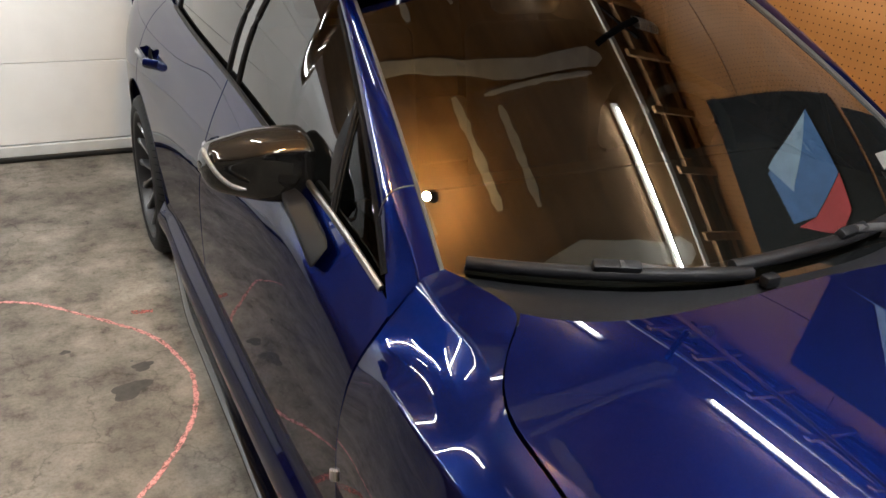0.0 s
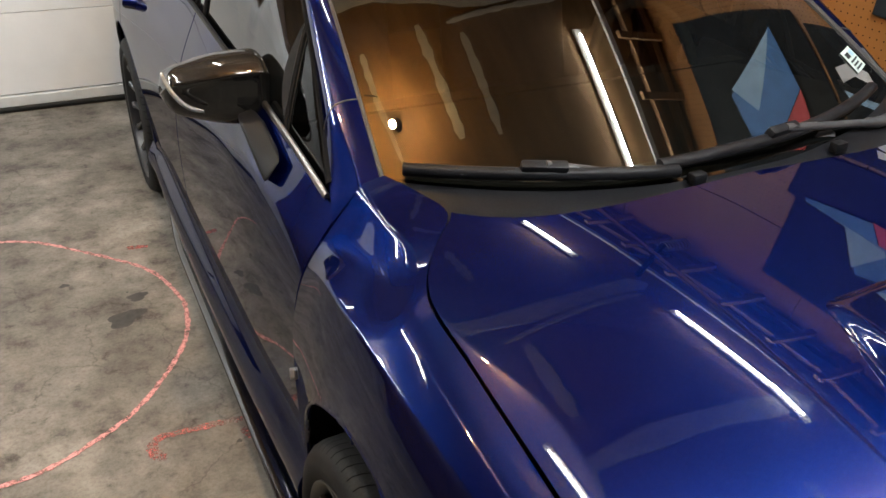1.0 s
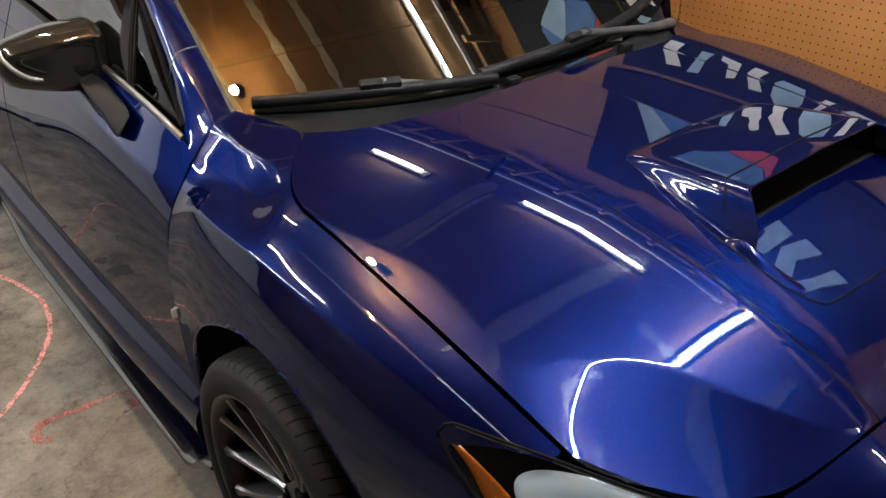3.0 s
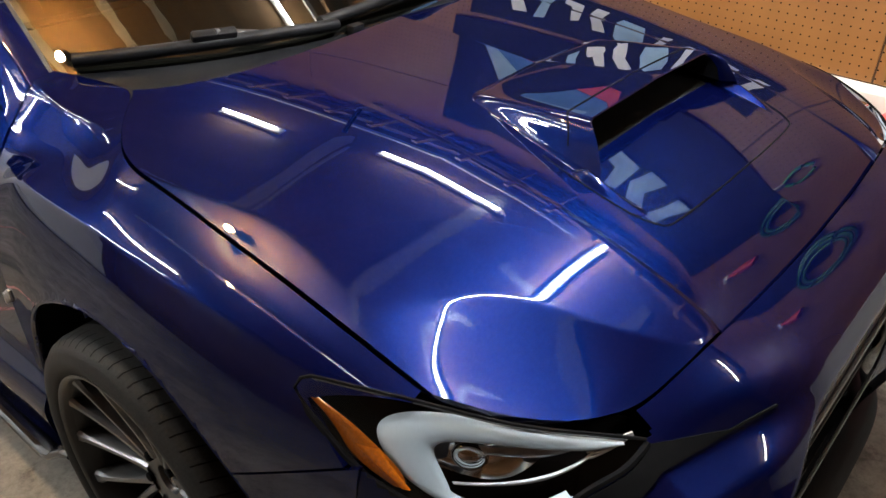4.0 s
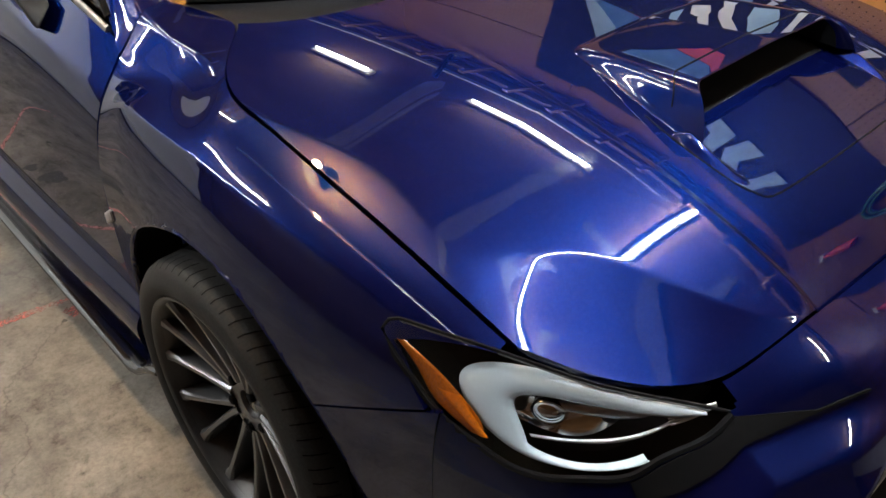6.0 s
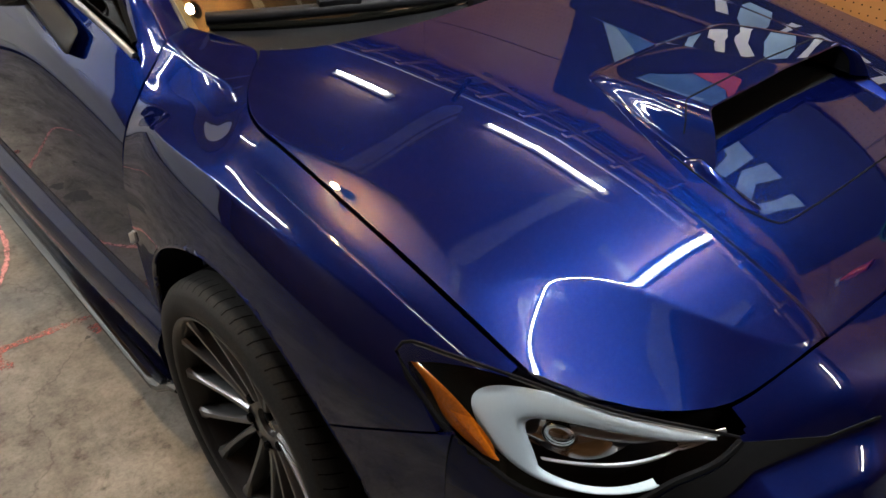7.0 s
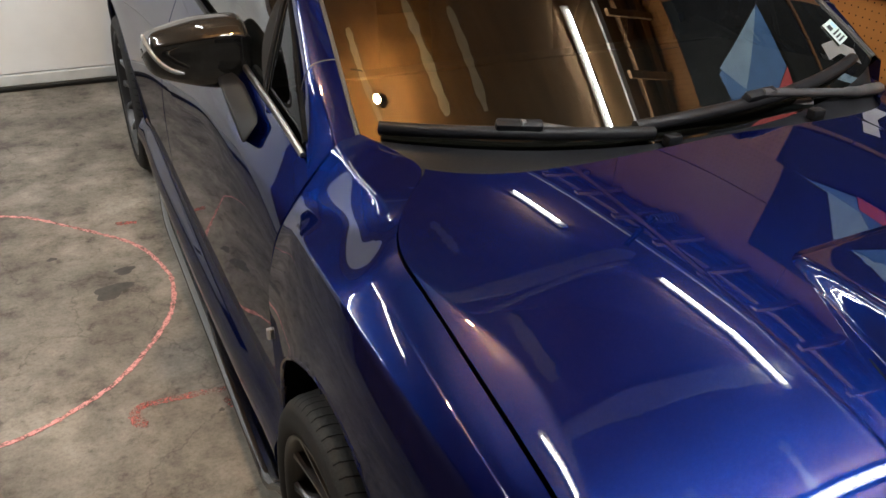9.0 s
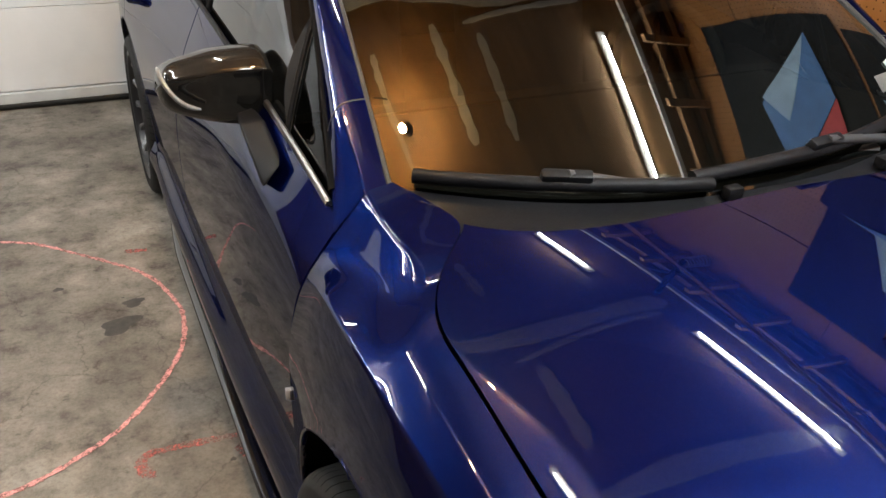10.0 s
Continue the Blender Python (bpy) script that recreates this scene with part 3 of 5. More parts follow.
fascia = sheet(nose_point, 320, 170, keep=lambda c: not in_grille(c.x, c.z) and not in_lamp(c.x, c.z))
part("front_bumper", fascia, PAINT, car, "deep blue front bumper with a dark grille opening", 50)
part("grille_mesh", sheet(lambda u, v: Vector(((2 * u - 1) * 0.5, nose_y(0.3, 0.5) + 0.07, 0.17 + 0.53 * v)), 4, 4), DARK, car)
grille = part("grille", join(*[block((-0.31, -0.915, 0.44 + 0.045 * k), (0.31, -0.875, 0.452 + 0.045 * k), 0.003) for k in range(6)]), BLACK, car, "black grille bars")
part("grille_trim", join(tube([(-0.302, -0.935, 0.40), (-0.323, -0.938, 0.688), (0.323, -0.938, 0.688), (0.302, -0.935, 0.40), (-0.302, -0.935, 0.40)], 0.004, 6)), GUNMETAL, grille, "thin dark metal grille surround")


def splitter_point(u, v):
    w = (2 * u - 1) * 0.84
    a = v * math.tau
    y = nose_y(w, 0.2) - 0.02
    return Vector((w, y + 0.05 * math.cos(a), 0.135 + 0.012 * math.sin(a)))


part("splitter", sheet(splitter_point, 60, 12), BLACK, car, "black front lip splitter", 60)

GREY_BEZEL = simple("grey_bezel", (0.12, 0.12, 0.125), 0.25, coat=0.4, grain=0.2, spots=200)

# headlights
for sign in (-1, 1):
    lamp = new("headlight")
    lamp.parent = car
    tagged(lamp, "clear headlight with white light guide and amber reflector")

    def lamp_surface(w, z, inset):
        return Vector((sign * (w - inset * 0.5), nose_y(w, z) + inset * 0.8, z - inset * 0.1))

    def lamp_grid(inset, shrink=0.0):
        def f(u, v):
            w = 0.577 + (0.828 - 0.577) * (u ** 0.9)
            lo, hi = LAMP_LOW(w), LAMP_TOP(w)
            return lamp_surface(w, lo + (hi - lo) * (shrink + (1 - 2 * shrink) * v), inset)
        return f

    part("lens", sheet(lamp_grid(0.0), 60, 16, flip=sign > 0), LENS, lamp, "clear glossy lens", 80).visible_shadow = False
    part("housing", sheet(lamp_grid(0.055), 40, 10, flip=sign > 0), BLACK, lamp, "black housing", 80)

    def ribbon(centre, width, inset, depth, n=60):
        """A raised band along a (w, z) centre line."""
        def f(u, v):
            w, z = centre(u)
            w2, z2 = centre(min(u + 0.01, 1.01))
            dw, dz = w2 - w, z2 - z
            ln = math.hypot(dw, dz) or 1
            h = width(u) * (v - 0.5)
            return lamp_surface(w - dz / ln * h, z + dw / ln * h, inset - depth * max(0.0, math.sin(math.pi * v)) ** 0.4)
        return sheet(f, n, 10, flip=sign < 0)

    # black wedge of trim between the lamp's tip and the shelf
    def wedge_point(u, v):
        w = 0.385 + 0.325 * u
        low = 0.752 - 0.42 * max(0.0, w - 0.58)
        high = LAMP_LOW(w) - 0.003 if w > 0.577 else 0.780 - 0.24 * (0.577 - w)
        z = low + (max(high, low + 0.002) - low) * v
        return nose_point(0.5 + 0.5 * sign * w / 0.842, (z - 0.16) / 0.642) + Vector((0, -0.0035, 0.001))
    part("lamp_trim", thicken(sheet(wedge_point, 50, 10, flip=sign < 0), 0.003), DARK, lamp, "black trim wedge beside the lamp", 60)

    # the C-shaped guide: along the top, round the outer end and back below
    steps = (0.0, 0.15, 0.3, 0.43, 0.52, 0.63, 0.72, 0.8, 1.0)
    cw = spline(steps, (0.604, 0.655, 0.710, 0.759, 0.779, 0.783, 0.777, 0.757, 0.684))
    cz = spline(steps, (0.784, 0.794, 0.805, 0.803, 0.783, 0.745, 0.719, 0.713, 0.738))
    ct = spline(steps, (0.004, 0.019, 0.028, 0.033, 0.030, 0.028, 0.019, 0.0085, 0.0075))
    part("daytime_light", ribbon(lambda u: (cw(u), cz(u)), ct, 0.020, 0.010, 90), LIGHT_GUIDE, lamp, "white C-shaped light guide", 80)
    # amber corner
    aw = spline((0.0, 0.35, 0.7, 1.0), (0.820, 0.811, 0.806, 0.800))
    az = spline((0.0, 0.35, 0.7, 1.0), (0.809, 0.780, 0.748, 0.719))
    at = spline((0.0, 0.25, 0.5, 0.72, 0.9, 1.0), (0.005, 0.011, 0.017, 0.021, 0.016, 0.008))
    amber = part("amber_reflector", ribbon(lambda u: (aw(u), az(u)), at, 0.010, 0.004, 30), DEEP_AMBER, lamp, "amber corner reflector", 80)
    part("bright_facet", ribbon(lambda u: (aw(0.52 + 0.47 * u) - 0.0035, az(0.52 + 0.47 * u)), lambda u: 0.0125 - 0.007 * u, 0.0055, 0.002, 20), AMBER, amber, "brighter amber facet", 80)
    # projector lens in a wide bright bowl, with bright streaks beside it
    bowl_w, bowl_z = spline((0.0, 0.5, 1.0), (0.772, 0.735, 0.690)), spline((0.0, 0.5, 1.0), (0.754, 0.763, 0.776))
    part("bowl", ribbon(lambda u: (bowl_w(u), bowl_z(u)), spline((0.0, 0.3, 0.7, 1.0), (0.022, 0.044, 0.034, 0.010)), 0.038, -0.014, 30), CHROME, lamp, "satin reflector bowl", 80)
    c = lamp_surface(0.745, 0.764, 0.038)
    ball = bmesh.new()
    bmesh.ops.create_uvsphere(ball, u_segments=28, v_segments=18, radius=0.020)
    part("projector", moved(ball, Matrix.Translation(c) @ pose(0, 0, 0, 0, -sign * 14, sign * 55) @ Matrix.Diagonal((1.25, 0.8, 1.0, 1))), CHROME, lamp, "bright oval projector lens", 80)
    streaks = (((0.766, 0.700, 0.640), (0.733, 0.752, 0.776), 0.004, 0.026), ((0.735, 0.690, 0.650), (0.776, 0.779, 0.783), 0.016, 0.034))
    for ws, zs, wide, deep in streaks:
        pw, pz = spline((0.0, 0.5, 1.0), ws), spline((0.0, 0.5, 1.0), zs)
        part("reflector_strip", ribbon(lambda u: (pw(u), pz(u)), spline((0, 0.5, 1), (wide * 0.6, wide, wide * 0.4)), deep, 0.004, 30), SATIN, lamp, "bright reflector strip", 80)
    for k in range(5):
        part("flute", ribbon(lambda u: (0.648 - 0.062 * u, 0.7735 + 0.0034 * k + (0.012 - 0.0028 * k) * u), lambda u: 0.0022, 0.020, 0.0016, 12), SATIN, lamp, "", 80)
    # dark inner rim between the guide and the top edge, with a thin grey line
    rw = spline((0.0, 0.4, 0.75, 1.0), (0.60, 0.70, 0.785, 0.815))
    part("rim_line", ribbon(lambda u: (rw(u), LAMP_TOP(rw(u)) - 0.008), lambda u: 0.005, 0.014, 0.003, 40), GREY_BEZEL, lamp, "thin grey inner rim", 80)
    part("gasket", tube([lamp_surface(0.577 + 0.25 * k / 40, LAMP_LOW(0.577 + 0.25 * k / 40), 0.002) for k in range(41)] + [lamp_surface(0.827 - 0.25 * k / 40, LAMP_TOP(0.827 - 0.25 * k / 40), 0.002) for k in range(41)], 0.003, 6, [0.0052] * 41 + [0.0026] * 41), DARK, lamp)


# ---------------------------------------------------------------- car: hood scoop
def scoop_point(u, v):
    """The raised back of the scoop: a flat top that climbs to the mouth, with plain flanks and rounded edges."""
    s = 2 * u - 1
    crest, base = 0.204 + 0.041 * v, 0.213 + 0.060 * v
    x = (base + 0.012) * s
    a, high = abs(x), 0.003 + 0.059 * v ** 0.92
    top = high * (1.12 - 0.12 * (a / crest) ** 2)
    flank = high * (base - a) / (base - crest)
    r = soft_least((top, flank), 300.0 - 205.0 * smooth(v, 0.3, 1.0)) + 0.0012 + 0.0045 * smooth(v, 0.3, 1.0)
    rise = max(r, 0.0) + math.log(1 + math.exp(-450.0 * abs(r))) / 450.0
    y = -0.198 - 0.260 * v - 0.010 * (1 - s * s) * v - 0.066 * v ** 3 * smooth(a, crest - 0.030, base + 0.004)
    return Vector((x, y, hood_z(x, y) - 0.0012 - 0.006 * (1 - smooth(v, 0.0, 0.12)) + rise))


scoop = part("hood_scoop", sheet(scoop_point, 140, 60), PAINT, car, "blue hood scoop with a wide dark mouth", 70)


def mouth_edge(u):
    """The opening just inside the scoop's front edge, rounded at its ends."""
    p = scoop_point(0.065 + 0.87 * u, 1.0)
    x = (2 * u - 1) * 0.240
    q = max(0.0, (abs(x) - 0.212) / 0.028)
    h = hood_z(x, p.y)
    full = scoop_point(0.5 + x / 0.57, 1.0).z - h - 0.0065
    return Vector((x, p.y + 0.004, h + full * (1 - 0.72 * (1 - math.sqrt(max(0.0, 1 - q * q))))))


def lip_face(u, v):
    """The rolled edge between the scoop's skin and the opening."""
    p = scoop_point(0.035 + 0.93 * u, 1.0).lerp(mouth_edge(u), v)
    p.y -= 0.0035 * math.sin(math.pi * v)
    return p


def duct_point(u, v):
    p = mouth_edge(u)
    x, y = p.x * (1 - 0.10 * v), p.y + 0.13 * v
    return Vector((x, y, hood_z(x, y) + (p.z - hood_z(p.x, p.y)) * (1 - 0.7 * v) + 0.001))


# The mouth's deep shade is coloured in: near-black duct and floor sheet over blue hood.
part("mouth", sheet(duct_point, 90, 10, flip=True), DARK, scoop, "scoop duct with its shade put in as near-black", 80)
part("mouth_floor_shade", sheet(lambda u, v: Vector(((2 * u - 1) * 0.238, -0.480 + 0.15 * v, hood_z((2 * u - 1) * 0.238, -0.480 + 0.15 * v) + 0.0025 - 0.003 * (1 - smooth(v, 0.0, 0.3)))), 30, 12), DARK, scoop)
part("mouth_lip", sheet(lip_face, 140, 6, flip=True), PAINT, scoop, "rounded blue lip", 80)

for side in (-1, 1):
    def cheek_point(u, v, side=side):
        """A low ridge that runs forward from the mouth's end and dies out on the hood."""
        y = -0.462 - 0.165 * u
        x = side * (0.262 + 0.012 * math.sin(math.pi * u) + (2 * v - 1) * (0.020 - 0.004 * u))
        swell = 0.017 * (1 - smooth(u, 0.2, 1.0)) * (1 - (2 * v - 1) ** 2) ** 2 * smooth(u, 0.0, 0.25)
        return Vector((x, y, hood_z(x, y) - 0.0008 + swell))
    part("cheek", sheet(cheek_point, 60, 24), PAINT, scoop, "", 80)


def groove(points, radius=0.0022):
    return tube(points, radius, 6)


half_ring = [(0.274, -0.415), (0.284, -0.47), (0.288, -0.54), (0.283, -0.60), (0.268, -0.634), (0.235, -0.647), (0.12, -0.653)]
ring = [(-x, y) for x, y in half_ring] + [(0.0, -0.655)] + half_ring[::-1]
ring_x, ring_y = spline(range(len(ring)), [p[0] for p in ring]), spline(range(len(ring)), [p[1] for p in ring])
ring = [(ring_x(k / 6), ring_y(k / 6)) for k in range(6 * (len(ring) - 1) + 1)]
over = [scoop_point(1 - 0.04 - 0.92 * k / 60, 0.83) + Vector((0, 0, 0.0003)) for k in range(61)]
part("scoop_seam", groove([Vector((x, y, hood_z(x, y) + 0.0002)) for x, y in ring], 0.0016), DARK, scoop)
part("scoop_seam", groove(over, 0.0014), DARK, scoop)


# ---------------------------------------------------------------- car: windshield, pillars, roof
def ws_point(u, v):
    s = 2 * u - 1
    half = 0.662 - 0.085 * v + 0.10 * smooth(s, 0.0, 1.0) * (1 - 0.72 * v)
    x = s * half
    y = 0.205 + 0.235 * abs(s) ** 2.4 + v * (0.80 - 0.10 * abs(s) ** 2.4)
    z = 0.982 - 0.004 * s * s + 0.02 * smooth(s, 0.2, 1.0) + v * 0.428 - 0.063 * v * s * s + 0.015 * math.sin(math.pi * v)
    return Vector((x, y, z))


windshield = part("windshield", sheet(ws_point, 60, 50), GLASS, car, "clear windshield reflecting the ceiling", 80)
windshield.visible_shadow = False
part("seal", tube([ws_point(0, k / 30) + Vector((-0.004, 0, 0.001)) for k in range(31)], 0.006, 6), SEAL, windshield)
part("seal", tube([ws_point(1, k / 30) + Vector((0.004, 0, 0.001)) for k in range(31)], 0.006, 6), SEAL, windshield)

ROOF_W = spline((0.95, 1.2, 1.6, 2.0, 2.4, 2.75), (0.600, 0.585, 0.578, 0.578, 0.570, 0.56))
ROOF_Z = spline((0.95, 1.2, 1.6, 2.0, 2.4, 2.75), (1.345, 1.39, 1.415, 1.41, 1.37, 1.30))


def roof_point(u, v):
    s = 2 * u - 1
    y = 1.0 + 1.75 * v - 0.0 * s
    y += 0.10 * abs(s) ** 2.4 * (1 - v)
    return Vector((s * ROOF_W(y), y, ROOF_Z(y) + 0.05 * (1 - s * s)))


part("roof", thicken(sheet(roof_point, 30, 40), 0.02), PAINT, car, "blue roof", 60)
part("rear_window", sheet(lambda u, v: Vector(((2 * u - 1) * (0.55 + 0.03 * v), 2.75 + 0.5 * v, 1.34 - 0.24 * v - 0.04 * (2 * u - 1) ** 2)), 16, 10, flip=False), SIDE_GLASS, car)
part("boot_lid", thicken(sheet(lambda u, v: Vector(((2 * u - 1) * 0.62, 3.22 + 0.33 * v, 1.08 - 0.02 * v - 0.02 * (2 * u - 1) ** 2)), 16, 8), 0.02), PAINT, car)
part("rear_bumper", thicken(sheet(lambda u, v: Vector(((2 * u - 1) * (0.78), 3.5 + 0.13 * (1 - abs(2 * u - 1) ** 4), 0.25 + 0.82 * v)), 24, 10), 0.02), PAINT, car)

for sign in (-1, 1):
    def pillar_point(u, v, sign=sign):
        """The front pillar, from the fender's top up to the roof rail."""
        u = -0.012 + 1.012 * u
        a = ws_point(0.0 if sign < 0 else 1.0, u)
        inner = Vector((abs(a.x) + 0.006, a.y, a.z + 0.004))
        y = 0.450 + (1.13 - 0.450) * u
        outer = Vector(((0.768 if sign < 0 else 0.83) - 0.158 * max(u, 0.0) ** 0.85, y + 0.02 * u, 0.912 + 0.42 * u + 0.03 * math.sin(math.pi * u)))
        ridge = inner.lerp(outer, 0.46) + Vector((0.0, 0.0, 0.030)).lerp(Vector((0.020, -0.003, 0.020)), smooth(u, 0.0, 0.25))
        k = v / 0.46 if v < 0.46 else (v - 0.46) / 0.54
        p = inner.lerp(ridge, k) if v < 0.46 else ridge.lerp(outer, k)
        p += Vector((0.7, -0.1, 0.7)) * 0.005 * math.sin(math.pi * k) * smooth(u, 0.0, 0.2)
        return Vector((sign * p.x, p.y, p.z))
    pillar = part("front_pillar", sheet(pillar_point, 50, 28, flip=sign > 0), PAINT, car, "blue front pillar", 80)
    part("pillar_seam", groove([pillar_point(0.25 - 0.02 * k / 10, k / 10) + Vector((0, 0, 0.0005)) for k in range(11)], 0.0018), SEAL, pillar)

    def belt(y):
        w, z = BACK.section(y)
        return Vector((sign * (w(1.0) - 0.012), y, z(1.0) - 0.006))

    def rail(y):
        if y < 1.13:
            u = (y - 0.462) / (1.13 - 0.462)
            return pillar_point(max((u + 0.012) / 1.012, 0.0), 1.0) + Vector((-sign * 0.01, 0, -0.005))
        yy = min(y, 2.75)
        return Vector((sign * (ROOF_W(yy) + 0.005), y, ROOF_Z(yy) - 0.012))

    def pane(y0, y1, lean0=0.0, lean1=0.0):
        """A curved pane between two stations at the belt; its ends lean back by lean0 and lean1 at the top."""
        def f(u, v):
            y = y0 + (y1 - y0) * u
            a, b = belt(y), rail(y + lean0 + (lean1 - lean0) * u)
            p = a.lerp(b, v)
            p.x += sign * (0.03 if y1 > 1.0 else 0.004) * math.sin(math.pi * v)
            return p
        return f
    for name, y0, y1, lean0, lean1, label in (("quarter_glass", 0.50, 0.745, 0.0, 0.105, "small fixed corner window"), ("front_window", 0.765, 1.50, 0.105, 0.0, "tinted side window"), ("rear_side_window", 1.60, 2.42, 0.0, 0.0, "tinted rear side window")):
        g = part(name, sheet(pane(y0, y1, lean0, lean1), 24, 16, flip=sign < 0), QUARTER_GLASS if y1 < 1.0 else SIDE_GLASS, car, label, 80)
        g.visible_shadow = False
    part("window_divider", sheet(pane(0.743, 0.767, 0.105, 0.105), 4, 16, flip=sign < 0), SEAL, car)
    part("centre_pillar", sheet(pane(1.498, 1.602), 4, 16, flip=sign < 0), GLOSS_BLACK, car, "gloss black centre pillar")
    part("rear_pillar", sheet(pane(2.418, 3.3), 20, 16, flip=sign < 0), PAINT, car, "blue rear pillar", 70)
    part("roof_rail", tube([rail(1.0 + 1.7 * k / 30) + Vector((0, 0, 0.008)) for k in range(31)], 0.012, 8), PAINT, car)
    part("belt_moulding", tube([belt(0.50 + 0.42 * k / 12) + Vector((sign * 0.010, 0, 0.006)) for k in range(13)], 0.007, 8, flat=1.4), SATIN, car, "satin bright belt moulding")
    part("belt_moulding", tube([belt(0.92 + 1.53 * k / 30) + Vector((sign * 0.010, 0, 0.006)) for k in range(31)], 0.0065, 8, flat=1.4), BLACK, car, "black belt moulding")
    for y, lean in ((0.755, 0.105), (1.497, 0.0), (1.603, 0.0), (2.415, 0.0)):
        edge = pane(y - 0.01, y + 0.01, lean, lean)
        bow = Vector((sign * (0.003 if y < 1.0 else 0.002), 0, 0))
        part("window_frame", tube([edge(0.5, k / 14) + bow for k in range(15)], 0.007, 6), BLACK, car)
    part("window_frame", tube([rail(0.9 + 1.55 * k / 30) + Vector((sign * 0.004, 0, -0.006)) for k in range(31)], 0.008, 6), BLACK, car)
    part("pillar_seal", tube([rail(0.52 + 0.61 * k / 20) + Vector((sign * 0.006, 0, 0)) for k in range(21)], 0.011, 8), DARK, car)

# inspection sticker inside the far lower corner of the windshield
def sticker_point(u, v, u0=0.915, u1=0.965, v0=0.105, v1=0.185, lift=0.003):
    return ws_point(u0 + (u1 - u0) * u, v0 + (v1 - v0) * v) + Vector((0, -0.45, 0.9)) * lift


sticker = part("sticker", thicken(sheet(sticker_point, 6, 6), 0.0008), STICKER, windshield, "small white inspection sticker with dark bars")
for a, b, c, d in ((0.12, 0.48, 0.62, 0.86), (0.12, 0.88, 0.42, 0.50), (0.12, 0.70, 0.26, 0.34), (0.12, 0.80, 0.10, 0.18), (0.58, 0.88, 0.60, 0.88)):
    part("sticker_bar", sheet(lambda u, v: sticker_point(a + (b - a) * u, c + (d - c) * v, lift=0.0042), 2, 2), BANNER_SKY if d > 0.87 else BANNER, sticker)

# cowl under the windshield
def cowl_point(u, v):
    s = 2 * u - 1
    front = Vector((s * 0.60, hood_rear(s * 0.604) - 0.01, hood_z(s * 0.6, hood_rear(s * 0.604)) - 0.022))
    back = ws_point(u, 0.02) + Vector((0, 0.0, -0.008))
    p = front.lerp(back, v)
    p.z -= 0.010 * math.sin(math.pi * v)
    return p


part("cowl", sheet(cowl_point, 50, 8), BLACK, car, "grey-black plastic windshield cowl", 70)

# interior
part("dashboard", sheet(lambda u, v: ws_point(u, 0.0) * (1 - v) + Vector(((2 * u - 1) * 0.66, 0.98, 0.95)) * v + Vector((0, 0, -0.03)), 16, 6), CABIN, car, "dark dashboard")
part("cabin_floor", block((-0.72, 0.5, 0.25), (0.72, 3.2, 0.30)), CABIN, car)
part("cabin_front", block((-0.72, 0.9, 0.30), (0.72, 0.95, 0.93)), CABIN, car)
part("headliner", sheet(lambda u, v: roof_point(u, v) + Vector((0, 0, -0.03)), 8, 8, flip=True), CABIN, car)
for x in (-0.36, 0.36):
    seat = part("seat", join(block((x - 0.25, 1.15, 0.42), (x + 0.25, 1.65, 0.58), 0.05, 3), moved(block((-0.25, -0.06, 0), (0.25, 0.06, 0.62), 0.05, 3), pose(x, 1.66, 0.52, -14, 0, 0))), SEAT, car, "dark front seat")
    part("head_restraint", moved(block((-0.14, -0.05, 0), (0.14, 0.05, 0.19), 0.045, 3), pose(x, 1.83, 1.14, -10, 0, 0)), SEAT, seat)
part("rear_seat", join(block((-0.62, 2.2, 0.42), (0.62, 2.65, 0.60), 0.05, 3), moved(block((-0.62, -0.06, 0), (0.62, 0.06, 0.6), 0.05, 3), pose(0, 2.68, 0.55, -20, 0, 0))), SEAT, car)
wheel_ring = moved(revolve([(0.015 * math.cos(a * math.tau / 10), 0.18 + 0.015 * math.sin(a * math.tau / 10)) for a in range(11)], 40), pose(0.36, 0.93, 0.94, 0, 0, 0) @ pose(0, 0, 0, 0, 0, 90) @ pose(0, 0, 0, 0, 25, 0))
part("steering_wheel", wheel_ring, CABIN, car)

# wipers
def on_glass(x, v, lift):
    p = ws_point(0.5 + x / (2 * (0.662 - 0.085 * v)), v)
    return p + Vector((0, -0.45, 0.9)) * lift


def wiper(pivot, knee, x0, v0, x1, v1, label):
    w = new("wiper")
    w.parent = car
    tagged(w, label)
    blade = [on_glass(x0 + (x1 - x0) * k / 20, v0 + (v1 - v0) * k / 20, 0.016 + 0.012 * math.sin(math.pi * k / 20)) for k in range(21)]
    part("blade", tube(blade, 0.0145, 8, flat=0.9), BLACK, w, "black beam wiper blade", 60)
    part("rubber", tube([p - Vector((0, -0.45, 0.9)) * 0.014 for p in blade], 0.004, 6), SEAL, w)
    mid = blade[9]
    part("clip", moved(block((-0.045, -0.012, -0.006), (0.045, 0.012, 0.016), 0.006), look(mid + Vector((0, -0.006, 0.012)), mid + (blade[12] - blade[6]).cross(Vector((0, -0.45, 0.9))) + Vector((0, -0.006, 0.012))) ), BLACK, w)
    arm = [Vector(pivot), Vector(knee), mid + Vector((0, -0.005, 0.02))]
    pts = [arm[0].lerp(arm[1], k / 6) for k in range(6)] + [arm[1].lerp(arm[2], k / 14) for k in range(15)]
    part("arm", tube(pts, 0.009, 8, [0.016] * 4 + [0.014] * 4 + [0.010] * 13), WIPER_GREY, w, "black wiper arm with worn grey top", 60)
    return w


wiper((0.34, 0.262, 0.984), (-0.238, 0.262, 0.993), -0.628, 0.024, -0.14, 0.016, "black wiper with its blade against the glass")
wiper((0.62, 0.30, 0.975), (0.50, 0.27, 0.99), -0.17, 0.034, 0.52, 0.05, "long black wiper across the driver side")

